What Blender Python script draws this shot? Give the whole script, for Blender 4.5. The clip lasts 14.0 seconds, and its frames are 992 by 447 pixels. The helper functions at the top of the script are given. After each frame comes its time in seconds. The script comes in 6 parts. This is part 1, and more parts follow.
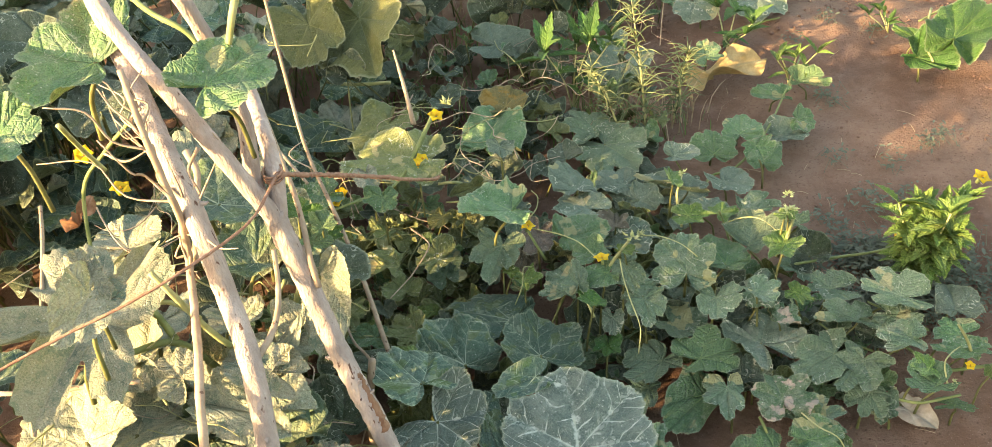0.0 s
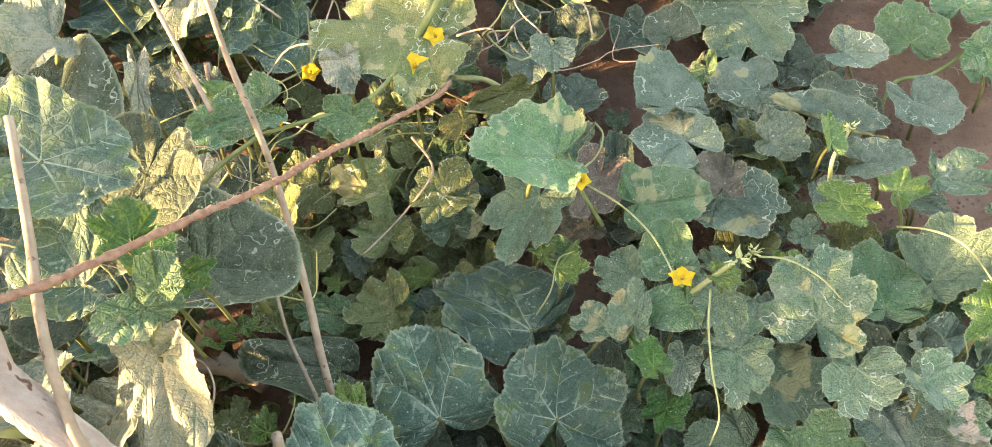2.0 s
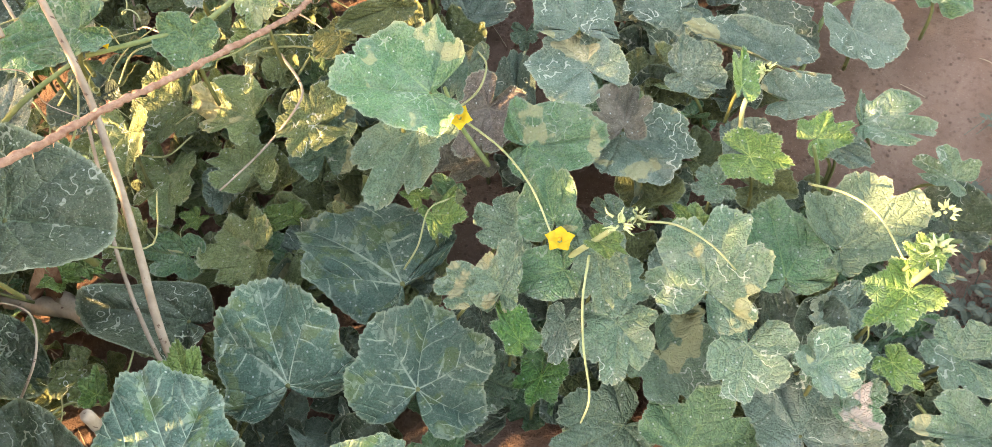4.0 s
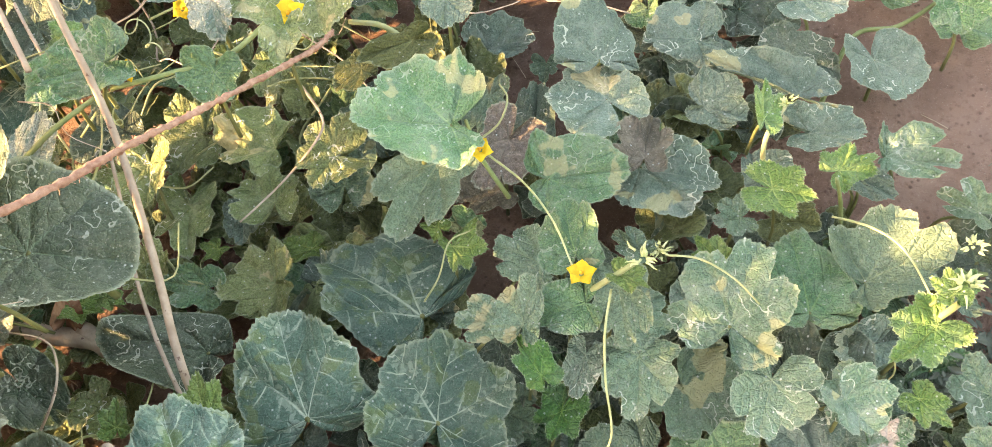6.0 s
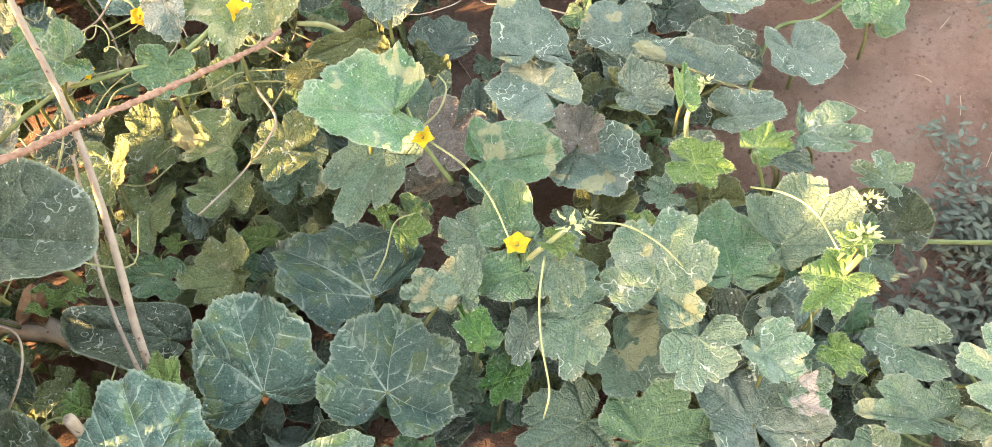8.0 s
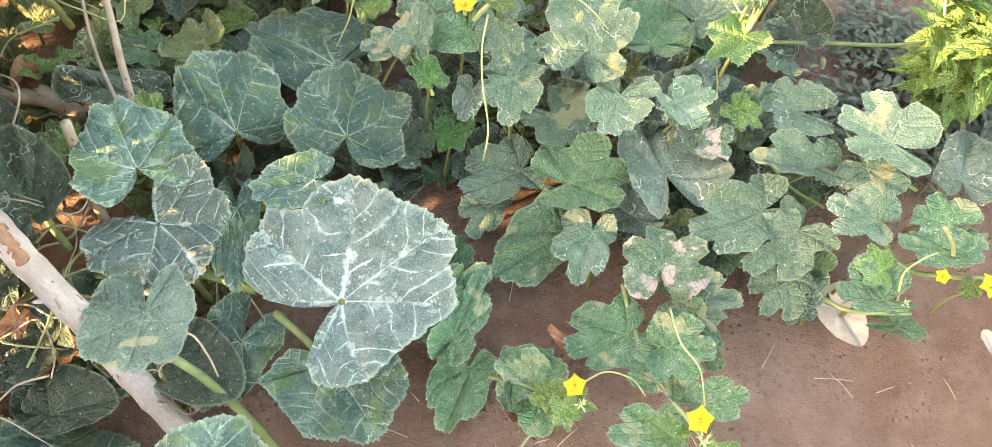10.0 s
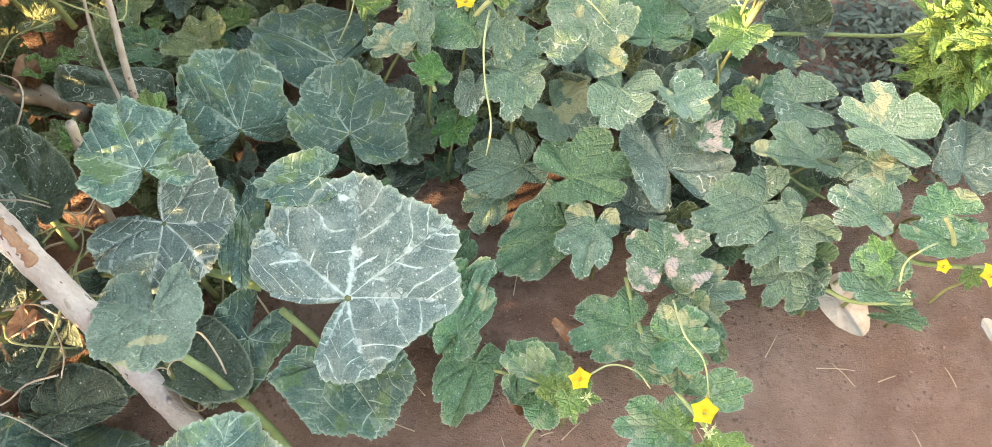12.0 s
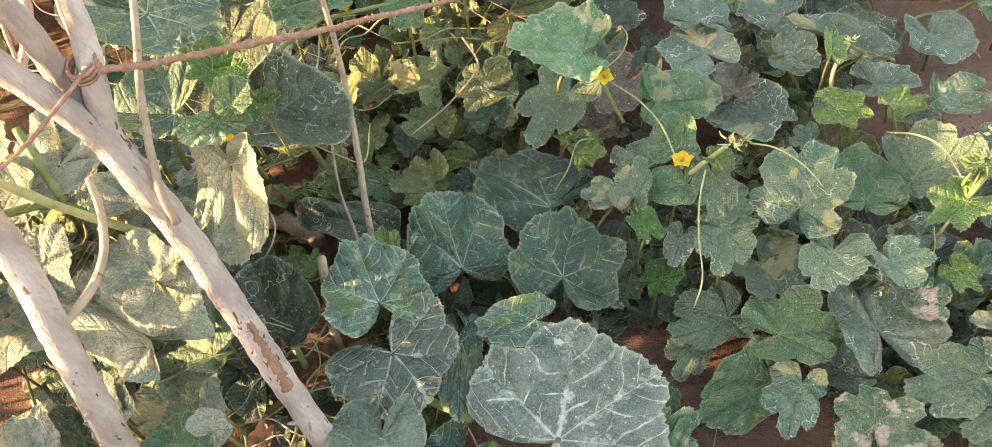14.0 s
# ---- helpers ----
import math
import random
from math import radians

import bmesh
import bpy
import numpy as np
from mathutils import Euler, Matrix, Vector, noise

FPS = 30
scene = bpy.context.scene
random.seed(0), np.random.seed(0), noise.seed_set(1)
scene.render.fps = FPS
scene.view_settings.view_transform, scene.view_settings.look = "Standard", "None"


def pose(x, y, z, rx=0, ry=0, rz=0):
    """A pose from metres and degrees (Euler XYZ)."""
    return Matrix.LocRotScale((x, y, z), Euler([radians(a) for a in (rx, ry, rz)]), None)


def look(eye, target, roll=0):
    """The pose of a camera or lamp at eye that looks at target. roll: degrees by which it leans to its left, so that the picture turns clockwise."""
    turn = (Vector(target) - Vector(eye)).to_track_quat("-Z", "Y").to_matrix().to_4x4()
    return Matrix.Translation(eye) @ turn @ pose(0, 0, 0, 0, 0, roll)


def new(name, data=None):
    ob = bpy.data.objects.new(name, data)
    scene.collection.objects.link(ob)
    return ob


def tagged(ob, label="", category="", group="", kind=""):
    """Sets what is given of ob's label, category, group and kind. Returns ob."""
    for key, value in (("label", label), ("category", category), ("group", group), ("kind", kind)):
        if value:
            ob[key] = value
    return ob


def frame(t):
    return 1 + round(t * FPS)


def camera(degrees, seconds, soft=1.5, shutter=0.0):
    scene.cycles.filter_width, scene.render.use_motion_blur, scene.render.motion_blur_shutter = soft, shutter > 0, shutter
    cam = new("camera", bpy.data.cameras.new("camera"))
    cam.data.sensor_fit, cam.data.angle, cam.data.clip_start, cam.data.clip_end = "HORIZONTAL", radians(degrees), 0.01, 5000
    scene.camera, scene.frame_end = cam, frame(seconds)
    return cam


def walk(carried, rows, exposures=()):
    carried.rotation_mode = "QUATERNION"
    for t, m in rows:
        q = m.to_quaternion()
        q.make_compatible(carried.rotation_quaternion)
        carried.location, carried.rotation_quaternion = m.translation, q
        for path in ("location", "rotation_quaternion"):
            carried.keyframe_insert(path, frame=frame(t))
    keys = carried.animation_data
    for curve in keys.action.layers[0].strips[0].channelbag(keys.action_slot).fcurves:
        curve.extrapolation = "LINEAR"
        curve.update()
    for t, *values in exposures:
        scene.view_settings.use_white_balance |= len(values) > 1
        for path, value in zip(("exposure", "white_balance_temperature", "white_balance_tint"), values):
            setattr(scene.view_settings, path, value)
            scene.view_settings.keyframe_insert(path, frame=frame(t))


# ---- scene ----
cam = camera(57.9, 14.0, soft=0.6)
PATH = [
    (0, (0.036, 0.058, 1.191), (0.037, 1.658, -0.009), -5.8),
    (0.5, (0.098, 0.186, 1.164), (0.106, 1.696, -0.147), -5.8),
    (1, (0.148, 0.458, 1.124), (0.163, 1.844, -0.318), -6.9),
    (1.5, (0.144, 0.608, 1.081), (0.097, 1.84, -0.494), -8.2),
    (2, (0.145, 0.766, 1.037), (-0.128, 1.847, -0.624), -8.8),
    (2.5, (0.203, 0.847, 0.994), (-0.055, 1.735, -0.779), -7.8),
    (3, (0.238, 0.888, 0.984), (0.023, 1.754, -0.805), -6.9),
    (3.2, (0.239, 0.896, 0.975), (0.034, 1.718, -0.836), -6.9),
    (5.3, (0.24, 0.922, 0.971), (0.035, 1.783, -0.822), -6.9),
    (5.5, (0.234, 0.92, 0.975), (0.004, 1.789, -0.812), -8.1),
    (6, (0.231, 0.922, 0.973), (-0.008, 1.792, -0.812), -8.2),
    (6.5, (0.236, 0.922, 0.972), (-0.008, 1.793, -0.812), -8.1),
    (7, (0.26, 0.915, 0.966), (0.024, 1.786, -0.819), -7.9),
    (7.5, (0.276, 0.904, 0.967), (0.051, 1.813, -0.8), -7.5),
    (8, (0.282, 0.847, 0.994), (0.082, 1.795, -0.756), -7.0),
    (8.5, (0.308, 0.745, 1.03), (0.169, 1.749, -0.694), -4.4),
    (9, (0.329, 0.652, 1.034), (0.219, 1.622, -0.712), -1.4),
    (9.2, (0.33, 0.63, 1.027), (0.211, 1.583, -0.727), -1.3),
    (11.3, (0.339, 0.565, 0.983), (0.237, 1.411, -0.827), -0.6),
    (11.5, (0.332, 0.565, 0.988), (0.232, 1.42, -0.817), -0.5),
    (12, (0.326, 0.583, 1.006), (0.217, 1.457, -0.79), -1.6),
    (12.5, (0.314, 0.587, 1.015), (0.222, 1.49, -0.768), -1.4),
    (13, (0.287, 0.6, 1.041), (0.144, 1.554, -0.711), -3.5),
    (13.5, (0.254, 0.599, 1.063), (-0.058, 1.584, -0.649), -9.0),
    (14, (0.246, 0.594, 1.084), (-0.196, 1.606, -0.584), -12.4),
]
walk(cam, [(t, look(eye, target, roll)) for t, eye, target, roll in PATH], [(0, 2.73, 7900, 10), (1.5, 3.28, 7900, 14), (2.5, 3.43, 7950, 17), (3, 3.60, 7900, 18), (5.5, 3.71, 8000, 20), (6.5, 3.73, 8050, 21), (7.5, 3.82, 8050, 22), (9, 3.93, 7900, 19), (12, 3.75, 7700, 15), (13, 3.63, 7800, 15), (13.5, 3.48, 7950, 16), (14, 3.13, 8000, 17)])

# ---- light ----
SUN_AZ, SUN_EL = -118.0, 13.5          # degrees: bearing of the sun (clockwise from +y) and its height
world = bpy.data.worlds.new("sky")
scene.world = world
world.use_nodes = True
wn = world.node_tree.nodes
sky = wn.new("ShaderNodeTexSky")
sky.sky_type = "NISHITA"
sky.sun_disc = False
sky.sun_elevation = radians(SUN_EL)
sky.sun_rotation = radians(SUN_AZ)
sky.air_density, sky.dust_density, sky.ozone_density = 1.3, 2.2, 1.0
world.node_tree.links.new(sky.outputs[0], wn["Background"].inputs[0])
wn["Background"].inputs[1].default_value = 0.15
sun = new("sun", bpy.data.lights.new("sun", "SUN"))
sun.data.energy, sun.data.angle, sun.data.color = 4.2, radians(0.9), (1.0, 0.75, 0.43)
to_sun = Vector((math.sin(radians(SUN_AZ)) * math.cos(radians(SUN_EL)), math.cos(radians(SUN_AZ)) * math.cos(radians(SUN_EL)), math.sin(radians(SUN_EL))))
sun.matrix_world = look(to_sun * 20, (0, 0, 0))


# ---- materials ----
class Mat:
    """A small helper to wire node materials."""

    def __init__(self, name):
        self.m = bpy.data.materials.new(name)
        self.m.use_nodes = True
        self.t = self.m.node_tree
        self.b = self.t.nodes["Principled BSDF"]

    def n(self, kind, **props):
        node = self.t.nodes.new(kind)
        for key, value in props.items():
            if key == "operation":
                node.operation = value
            elif key == "blend_type":
                node.blend_type = value
            elif key == "data_type":
                node.data_type = value
            elif key == "attribute_name":
                node.attribute_name = value
        return node

    def link(self, a, b):
        self.t.links.new(a, b)

    def put(self, socket, v):
        if isinstance(v, (int, float)):
            socket.default_value = v
        elif isinstance(v, tuple):
            socket.default_value = (*v, 1.0) if len(v) == 3 and socket.type == "RGBA" else v
        else:
            self.link(v, socket)

    def math(self, op, a, b=0.0, c=None):
        node = self.n("ShaderNodeMath", operation=op)
        self.put(node.inputs[0], a)
        self.put(node.inputs[1], b)
        if c is not None:
            self.put(node.inputs[2], c)
        return node.outputs[0]

    def mix(self, f, a, b, kind="MIX"):
        node = self.n("ShaderNodeMix", data_type="RGBA", blend_type=kind)
        self.put(node.inputs[0], f)
        self.put(node.inputs[6], a)
        self.put(node.inputs[7], b)
        return node.outputs[2]

    def ramp(self, v, lo, hi):
        node = self.n("ShaderNodeMapRange")
        self.put(node.inputs[0], v)
        node.inputs[1].default_value, node.inputs[2].default_value = lo, hi
        return node.outputs[0]

    def noise(self, scale, detail=4.0, vec=None, rough=0.55):
        node = self.n("ShaderNodeTexNoise")
        node.inputs["Scale"].default_value = scale
        node.inputs["Detail"].default_value = detail
        node.inputs["Roughness"].default_value = rough
        if vec is not None:
            self.link(vec, node.inputs["Vector"])
        return node.outputs[0]

    def coords(self):
        """Object coordinates, shifted by the object's own random number."""
        tc, info = self.n("ShaderNodeTexCoord"), self.n("ShaderNodeObjectInfo")
        add = self.n("ShaderNodeVectorMath", operation="ADD")
        scale = self.n("ShaderNodeVectorMath", operation="SCALE")
        scale.inputs[0].default_value = (7.0, 3.0, 5.0)
        self.link(info.outputs["Random"], scale.inputs[3])
        self.link(tc.outputs["Object"], add.inputs[0])
        self.link(scale.outputs[0], add.inputs[1])
        return add.outputs[0], info.outputs["Random"]

    def bump(self, height, strength, distance):
        node = self.n("ShaderNodeBump")
        node.inputs["Strength"].default_value = strength
        node.inputs["Distance"].default_value = distance
        self.link(height, node.inputs["Height"])
        self.link(node.outputs[0], self.b.inputs["Normal"])
        return node.outputs[0]


def leaf_material(name, dark, light, vein, vein_amount, dust, dust_amount, rough=0.6, second=0.3, mines=0.0, glow=0.20, blotch=None, blotch_amount=0.0, bleach_and_sun=0.0):
    """Leaf blade: main and side veins, mottling, dust, miner trails, light that shines through."""
    k = Mat(name)
    dark = tuple(d + 0.28 * (e - d) for d, e in zip(dark, light))
    co, rnd = k.coords()
    at = k.n("ShaderNodeAttribute", attribute_name="vein")
    sep = k.n("ShaderNodeSeparateXYZ")
    k.link(at.outputs["Vector"], sep.inputs[0])
    lat, along, far = sep.outputs
    big, small, fine = k.noise(22, 3, co), k.noise(110, 5, co), k.noise(520, 4, co)
    # distance to the main vein, blurred by noise
    wob = k.math("MULTIPLY_ADD", along, 0.012, k.math("MULTIPLY_ADD", small, 0.022, lat))
    main = k.ramp(wob, 0.029, 0.015)
    halo = k.ramp(k.math("MULTIPLY_ADD", small, 0.30, lat), 0.24, 0.12)
    # side veins run off the main ones at a slant, and a fine net fills the rest
    run = k.math("SUBTRACT", along, k.math("MULTIPLY", lat, k.math("MULTIPLY_ADD", lat, 0.55, 0.50)))
    run = k.math("MULTIPLY_ADD", k.noise(18, 1.0, co), 0.36, run)
    saw = k.math("PINGPONG", k.math("MULTIPLY", run, 4.4), 0.5)
    away = k.ramp(along, 0.10, 0.25)
    side = k.math("MULTIPLY", k.ramp(saw, *((0.050, 0.022) if vein_amount > 0.55 else (0.042, 0.012))), k.math("MULTIPLY", away, k.ramp(k.math("DIVIDE", lat, k.math("MAXIMUM", along, 0.05)), 0.40, 0.24)))
    side_wide = k.math("MULTIPLY", k.ramp(saw, 0.24, 0.0), away)
    if vein_amount > 0.55:
        side = k.math("MULTIPLY", side, k.math("MULTIPLY_ADD", k.ramp(k.noise(36, 2, co), 0.42, 0.60), 0.85, 0.15))
    net_tex = k.n("ShaderNodeTexVoronoi")
    net_tex.feature = "DISTANCE_TO_EDGE"
    net_tex.inputs["Scale"].default_value = 72 if vein_amount > 0.55 else 120
    warp = k.n("ShaderNodeTexNoise")
    warp.inputs["Scale"].default_value = 60
    k.link(co, warp.inputs["Vector"])
    bent = k.n("ShaderNodeVectorMath", operation="MULTIPLY_ADD")
    bent.inputs[1].default_value = (0.016, 0.016, 0.016)
    k.link(warp.outputs["Color"], bent.inputs[0])
    k.link(co, bent.inputs[2])
    k.link(bent.outputs[0], net_tex.inputs["Vector"])
    net = k.ramp(net_tex.outputs["Distance"], *((0.055, 0.018) if vein_amount > 0.55 else (0.11, 0.02)))
    col = k.mix(k.ramp(big, 0.34, 0.68), dark, light)
    col = k.mix(k.math("MULTIPLY", k.ramp(small, 0.46, 0.60), 0.45), col, light)
    col = k.mix(k.math("MULTIPLY", k.ramp(fine, 0.47, 0.56), 0.50), col, tuple(d * 0.5 for d in dark))
    if blotch:
        col = k.mix(k.math("MULTIPLY", k.ramp(k.noise(34, 4, co), 0.53, 0.58), blotch_amount), col, blotch)
    col = k.mix(k.math("MULTIPLY", k.math("MULTIPLY", net, k.ramp(small, 0.3, 0.7)), 0.06 if vein_amount > 0.9 else 0.15 if vein_amount > 0.55 else 0.30 + 0.25 * vein_amount * second), col, vein)
    rim = k.ramp(far, 0.945, 0.995)
    col = k.mix(k.math("MULTIPLY", rim, 0.50), col, (0.42, 0.45, 0.33))
    if vein_amount > 0.55:
        # whitish angular cells beside the veins
        cell = k.n("ShaderNodeTexVoronoi")
        cell.inputs["Scale"].default_value = 170
        k.link(bent.outputs[0], cell.inputs["Vector"])
        shade_of = k.n("ShaderNodeSeparateXYZ")
        k.link(cell.outputs["Color"], shade_of.inputs[0])
        beside = k.math("MAXIMUM", k.ramp(lat, 0.17, 0.05), k.math("MULTIPLY", k.ramp(saw, 0.17, 0.05), away))
        where = k.math("MULTIPLY", beside, k.ramp(k.noise(30, 2, co), 0.44, 0.56))
        fleck = k.math("MULTIPLY", k.math("GREATER_THAN", k.math("MULTIPLY", shade_of.outputs[0], where), 0.30), k.ramp(net_tex.outputs["Distance"], 0.02, 0.10))
        col = k.mix(k.math("MULTIPLY", fleck, 0.45 * vein_amount * second), col, vein)
    if vein_amount > 0.9:
        edge = k.math("MULTIPLY_ADD", k.noise(55, 4, co), 0.22, k.math("MULTIPLY", small, 0.06))
        band = k.math("MAXIMUM", k.ramp(k.math("ADD", lat, edge), 0.155, 0.130), k.math("MULTIPLY", k.ramp(k.math("ADD", saw, edge), 0.172, 0.142), away))
        band = k.math("MULTIPLY", band, k.ramp(k.noise(26, 3, co), 0.36, 0.56))
        col = k.mix(k.math("MULTIPLY", band, 0.85), col, (0.60, 0.62, 0.55))
    pale = k.math("MAXIMUM", k.math("MULTIPLY", halo, k.ramp(small, 0.45, 0.7)), k.math("MULTIPLY", side_wide, k.math("MULTIPLY", k.ramp(small, 0.45, 0.75), second)))
    col = k.mix(k.math("MULTIPLY", pale, vein_amount * (0.34 if vein_amount > 0.55 else 0.60)), col, vein)
    col = k.mix(k.math("MULTIPLY", k.math("MAXIMUM", main, k.math("MULTIPLY", side, second)), min(1.0, vein_amount + 0.25)), col, vein)
    # dust and mildew: patches plus speckles, stronger on some leaves than on others
    patch = k.math("MULTIPLY", k.ramp(k.noise(38, 6, co, 0.7), 0.44, 0.62), k.ramp(rnd, -0.25, 0.9))
    speck = k.ramp(k.noise(430, 2, co), 0.61, 0.66)
    col = k.mix(k.math("MULTIPLY", patch, dust_amount), col, dust)
    col = k.mix(k.math("MULTIPLY", speck, min(0.7, dust_amount * 1.1)), col, dust)
    # pale dots of dirt splashed on the blade
    dots = k.n("ShaderNodeTexVoronoi")
    dots.inputs["Scale"].default_value = 150
    k.link(co, dots.inputs["Vector"])
    tone = k.n("ShaderNodeSeparateXYZ")
    k.link(dots.outputs["Color"], tone.inputs[0])
    dot = k.math("MULTIPLY", k.ramp(dots.outputs["Distance"], 0.20, 0.12), k.math("GREATER_THAN", tone.outputs[0], 0.70))
    col = k.mix(k.math("MULTIPLY", dot, min(0.8, 0.35 + dust_amount)), col, (0.62, 0.63, 0.56))
    if mines:
        trail = k.math("ABSOLUTE", k.math("SUBTRACT", k.noise(60, 1.5, co), 0.5))
        where = k.math("MULTIPLY", k.ramp(k.noise(26, 1, co), 0.57, 0.59), k.ramp(rnd, 0.15, 0.3))
        col = k.mix(k.math("MULTIPLY", k.math("MULTIPLY", k.ramp(trail, 0.021, 0.012), where), min(1.0, mines * 1.15)), col, (0.60, 0.61, 0.50))
    # tan patches: bleached spots, and sunlit patches painted into the blade colour
    if bleach_and_sun:
        tan_patch = k.math("MULTIPLY", k.ramp(k.math("MULTIPLY_ADD", small, 0.10, k.noise(19, 2, co)), 0.655, 0.675), k.ramp(k.math("FRACT", k.math("MULTIPLY", rnd, 3.7)), 0.25, 0.45))
        col = k.mix(k.math("MULTIPLY", tan_patch, bleach_and_sun), col, (0.53, 0.46, 0.27))
    hsv = k.n("ShaderNodeHueSaturation")
    k.link(k.math("MULTIPLY_ADD", rnd, 0.035, 0.485), hsv.inputs["Hue"])
    k.link(k.math("MULTIPLY_ADD", k.math("FRACT", k.math("MULTIPLY", rnd, 7.3)), 0.28, 0.50), hsv.inputs["Value"])
    k.link(col, hsv.inputs["Color"])
    hsv.inputs["Saturation"].default_value = 1.14
    col = hsv.outputs[0]
    k.link(col, k.b.inputs["Base Color"])
    k.link(k.math("MULTIPLY_ADD", patch, 0.2, rough), k.b.inputs["Roughness"])
    k.b.inputs["Specular IOR Level"].default_value = 0.14
    relief = k.math("ADD", k.math("MULTIPLY", k.ramp(lat, 0.0, 0.09), 0.55), k.math("ADD", k.math("MULTIPLY", k.ramp(saw, 0.0, 0.2), 0.45), k.math("MULTIPLY", net, -0.26)))
    relief = k.math("ADD", relief, k.math("MULTIPLY", small, 0.9))
    relief = k.math("MULTIPLY_ADD", fine, 0.35, relief)
    nor = k.bump(relief, 0.80, 0.0036)
    tr = k.n("ShaderNodeBsdfTranslucent")
    k.link(k.mix(0.55, col, (0.19, 0.27, 0.033)), tr.inputs[0])
    k.link(nor, tr.inputs["Normal"])
    mixer = k.n("ShaderNodeMixShader")
    mixer.inputs[0].default_value = glow * 0.45
    k.link(k.b.outputs[0], mixer.inputs[1])
    k.link(tr.outputs[0], mixer.inputs[2])
    k.link(mixer.outputs[0], k.t.nodes["Material Output"].inputs["Surface"])
    return k.m


def plain_material(name, a, b, scale, rough=0.7, bump=0.4, depth=0.002, streak=(1, 1, 1), specks=None, glow=0.0):
    """A matt surface of two colours, mottled at two scales, with relief."""
    k = Mat(name)
    co, rnd = k.coords()
    mp = k.n("ShaderNodeMapping")
    mp.inputs["Scale"].default_value = streak
    k.link(co, mp.inputs[0])
    v = mp.outputs[0]
    n1, n2 = k.noise(scale, 5, v), k.noise(scale * 7, 5, v)
    col = k.mix(k.ramp(n1, 0.32, 0.68), a, b)
    col = k.mix(k.math("MULTIPLY", k.ramp(n2, 0.4, 0.75), 0.45), col, a)
    if specks:
        col = k.mix(k.ramp(k.noise(scale * 2.6, 2, v), 0.66, 0.71), col, specks)
    val = k.n("ShaderNodeHueSaturation")
    k.link(k.math("MULTIPLY_ADD", rnd, 0.195, 0.55), val.inputs["Value"])
    k.link(col, val.inputs["Color"])
    k.link(val.outputs[0], k.b.inputs["Base Color"])
    k.b.inputs["Roughness"].default_value = rough
    k.b.inputs["Specular IOR Level"].default_value = 0.2
    k.bump(k.math("MULTIPLY_ADD", n2, 0.6, n1), bump, depth)
    if glow:
        tr = k.n("ShaderNodeBsdfTranslucent")
        k.link(val.outputs[0], tr.inputs[0])
        mixer = k.n("ShaderNodeMixShader")
        mixer.inputs[0].default_value = glow
        k.link(k.b.outputs[0], mixer.inputs[1])
        k.link(tr.outputs[0], mixer.inputs[2])
        k.link(mixer.outputs[0], k.t.nodes["Material Output"].inputs["Surface"])
    return k.m


def soil_material():
    """Red-brown trodden earth: damp and dry patches, grains, crumbs, fine cracks."""
    k = Mat("soil")
    tc = k.n("ShaderNodeTexCoord")
    v = tc.outputs["Object"]
    big, mid, fine, grit = k.noise(2.6, 4, v), k.noise(17, 6, v, 0.6), k.noise(120, 6, v, 0.65), k.noise(480, 4, v)
    col = k.mix(k.ramp(big, 0.38, 0.64), (0.115, 0.061, 0.042), (0.222, 0.137, 0.099))
    col = k.mix(k.math("MULTIPLY", k.ramp(mid, 0.42, 0.72), 0.55), col, (0.253, 0.165, 0.127))
    col = k.mix(k.math("MULTIPLY", k.ramp(fine, 0.52, 0.70), 0.5), col, (0.092, 0.047, 0.033))
    col = k.mix(k.math("MULTIPLY", k.ramp(grit, 0.62, 0.70), 0.5), col, (0.345, 0.261, 0.207))
    vor = k.n("ShaderNodeTexVoronoi")
    vor.inputs["Scale"].default_value = 95
    k.link(v, vor.inputs["Vector"])
    crumb = k.math("MULTIPLY", k.ramp(vor.outputs["Distance"], 0.26, 0.12), k.ramp(mid, 0.47, 0.58))
    stain = k.ramp(k.noise(6.5, 5, v, 0.65), 0.50, 0.60)
    col = k.mix(k.math("MULTIPLY", stain, 0.20), col, (0.098, 0.055, 0.039))
    col = k.mix(k.math("MULTIPLY", crumb, 0.7), col, (0.085, 0.046, 0.034))
    k.link(col, k.b.inputs["Base Color"])
    k.b.inputs["Roughness"].default_value = 0.95
    k.b.inputs["Specular IOR Level"].default_value = 0.15
    h = k.math("ADD", k.math("MULTIPLY", mid, 1.0), k.math("MULTIPLY", fine, 0.55))
    h = k.math("ADD", h, k.math("MULTIPLY", grit, 0.25))
    h = k.math("ADD", h, k.math("MULTIPLY", crumb, 0.25))
    k.bump(h, 0.9, 0.010)
    return k.m


DUST = (0.43, 0.43, 0.37)
LEAF = {}
LEAF["M"] = leaf_material("melon_leaf", (0.090, 0.142, 0.092), (0.212, 0.290, 0.198), (0.32, 0.37, 0.22), 0.30, DUST, 0.30, mines=0.65, bleach_and_sun=0.6)
LEAF["R"] = leaf_material("round_leaf", (0.094, 0.138, 0.106), (0.205, 0.262, 0.200), (0.32, 0.36, 0.27), 0.28, DUST, 0.34, mines=0.8, bleach_and_sun=0.6)
LEAF["B"] = leaf_material("green_leaf", (0.078, 0.150, 0.082), (0.178, 0.286, 0.160), (0.32, 0.43, 0.19), 0.32, DUST, 0.28, mines=0.3, bleach_and_sun=0.5)
LEAF["C"] = LEAF["B"]
LEAF["O"] = leaf_material("olive_leaf", (0.125, 0.158, 0.064), (0.262, 0.300, 0.145), (0.34, 0.36, 0.18), 0.30, (0.44, 0.42, 0.30), 0.34, mines=0.85, bleach_and_sun=0.75)
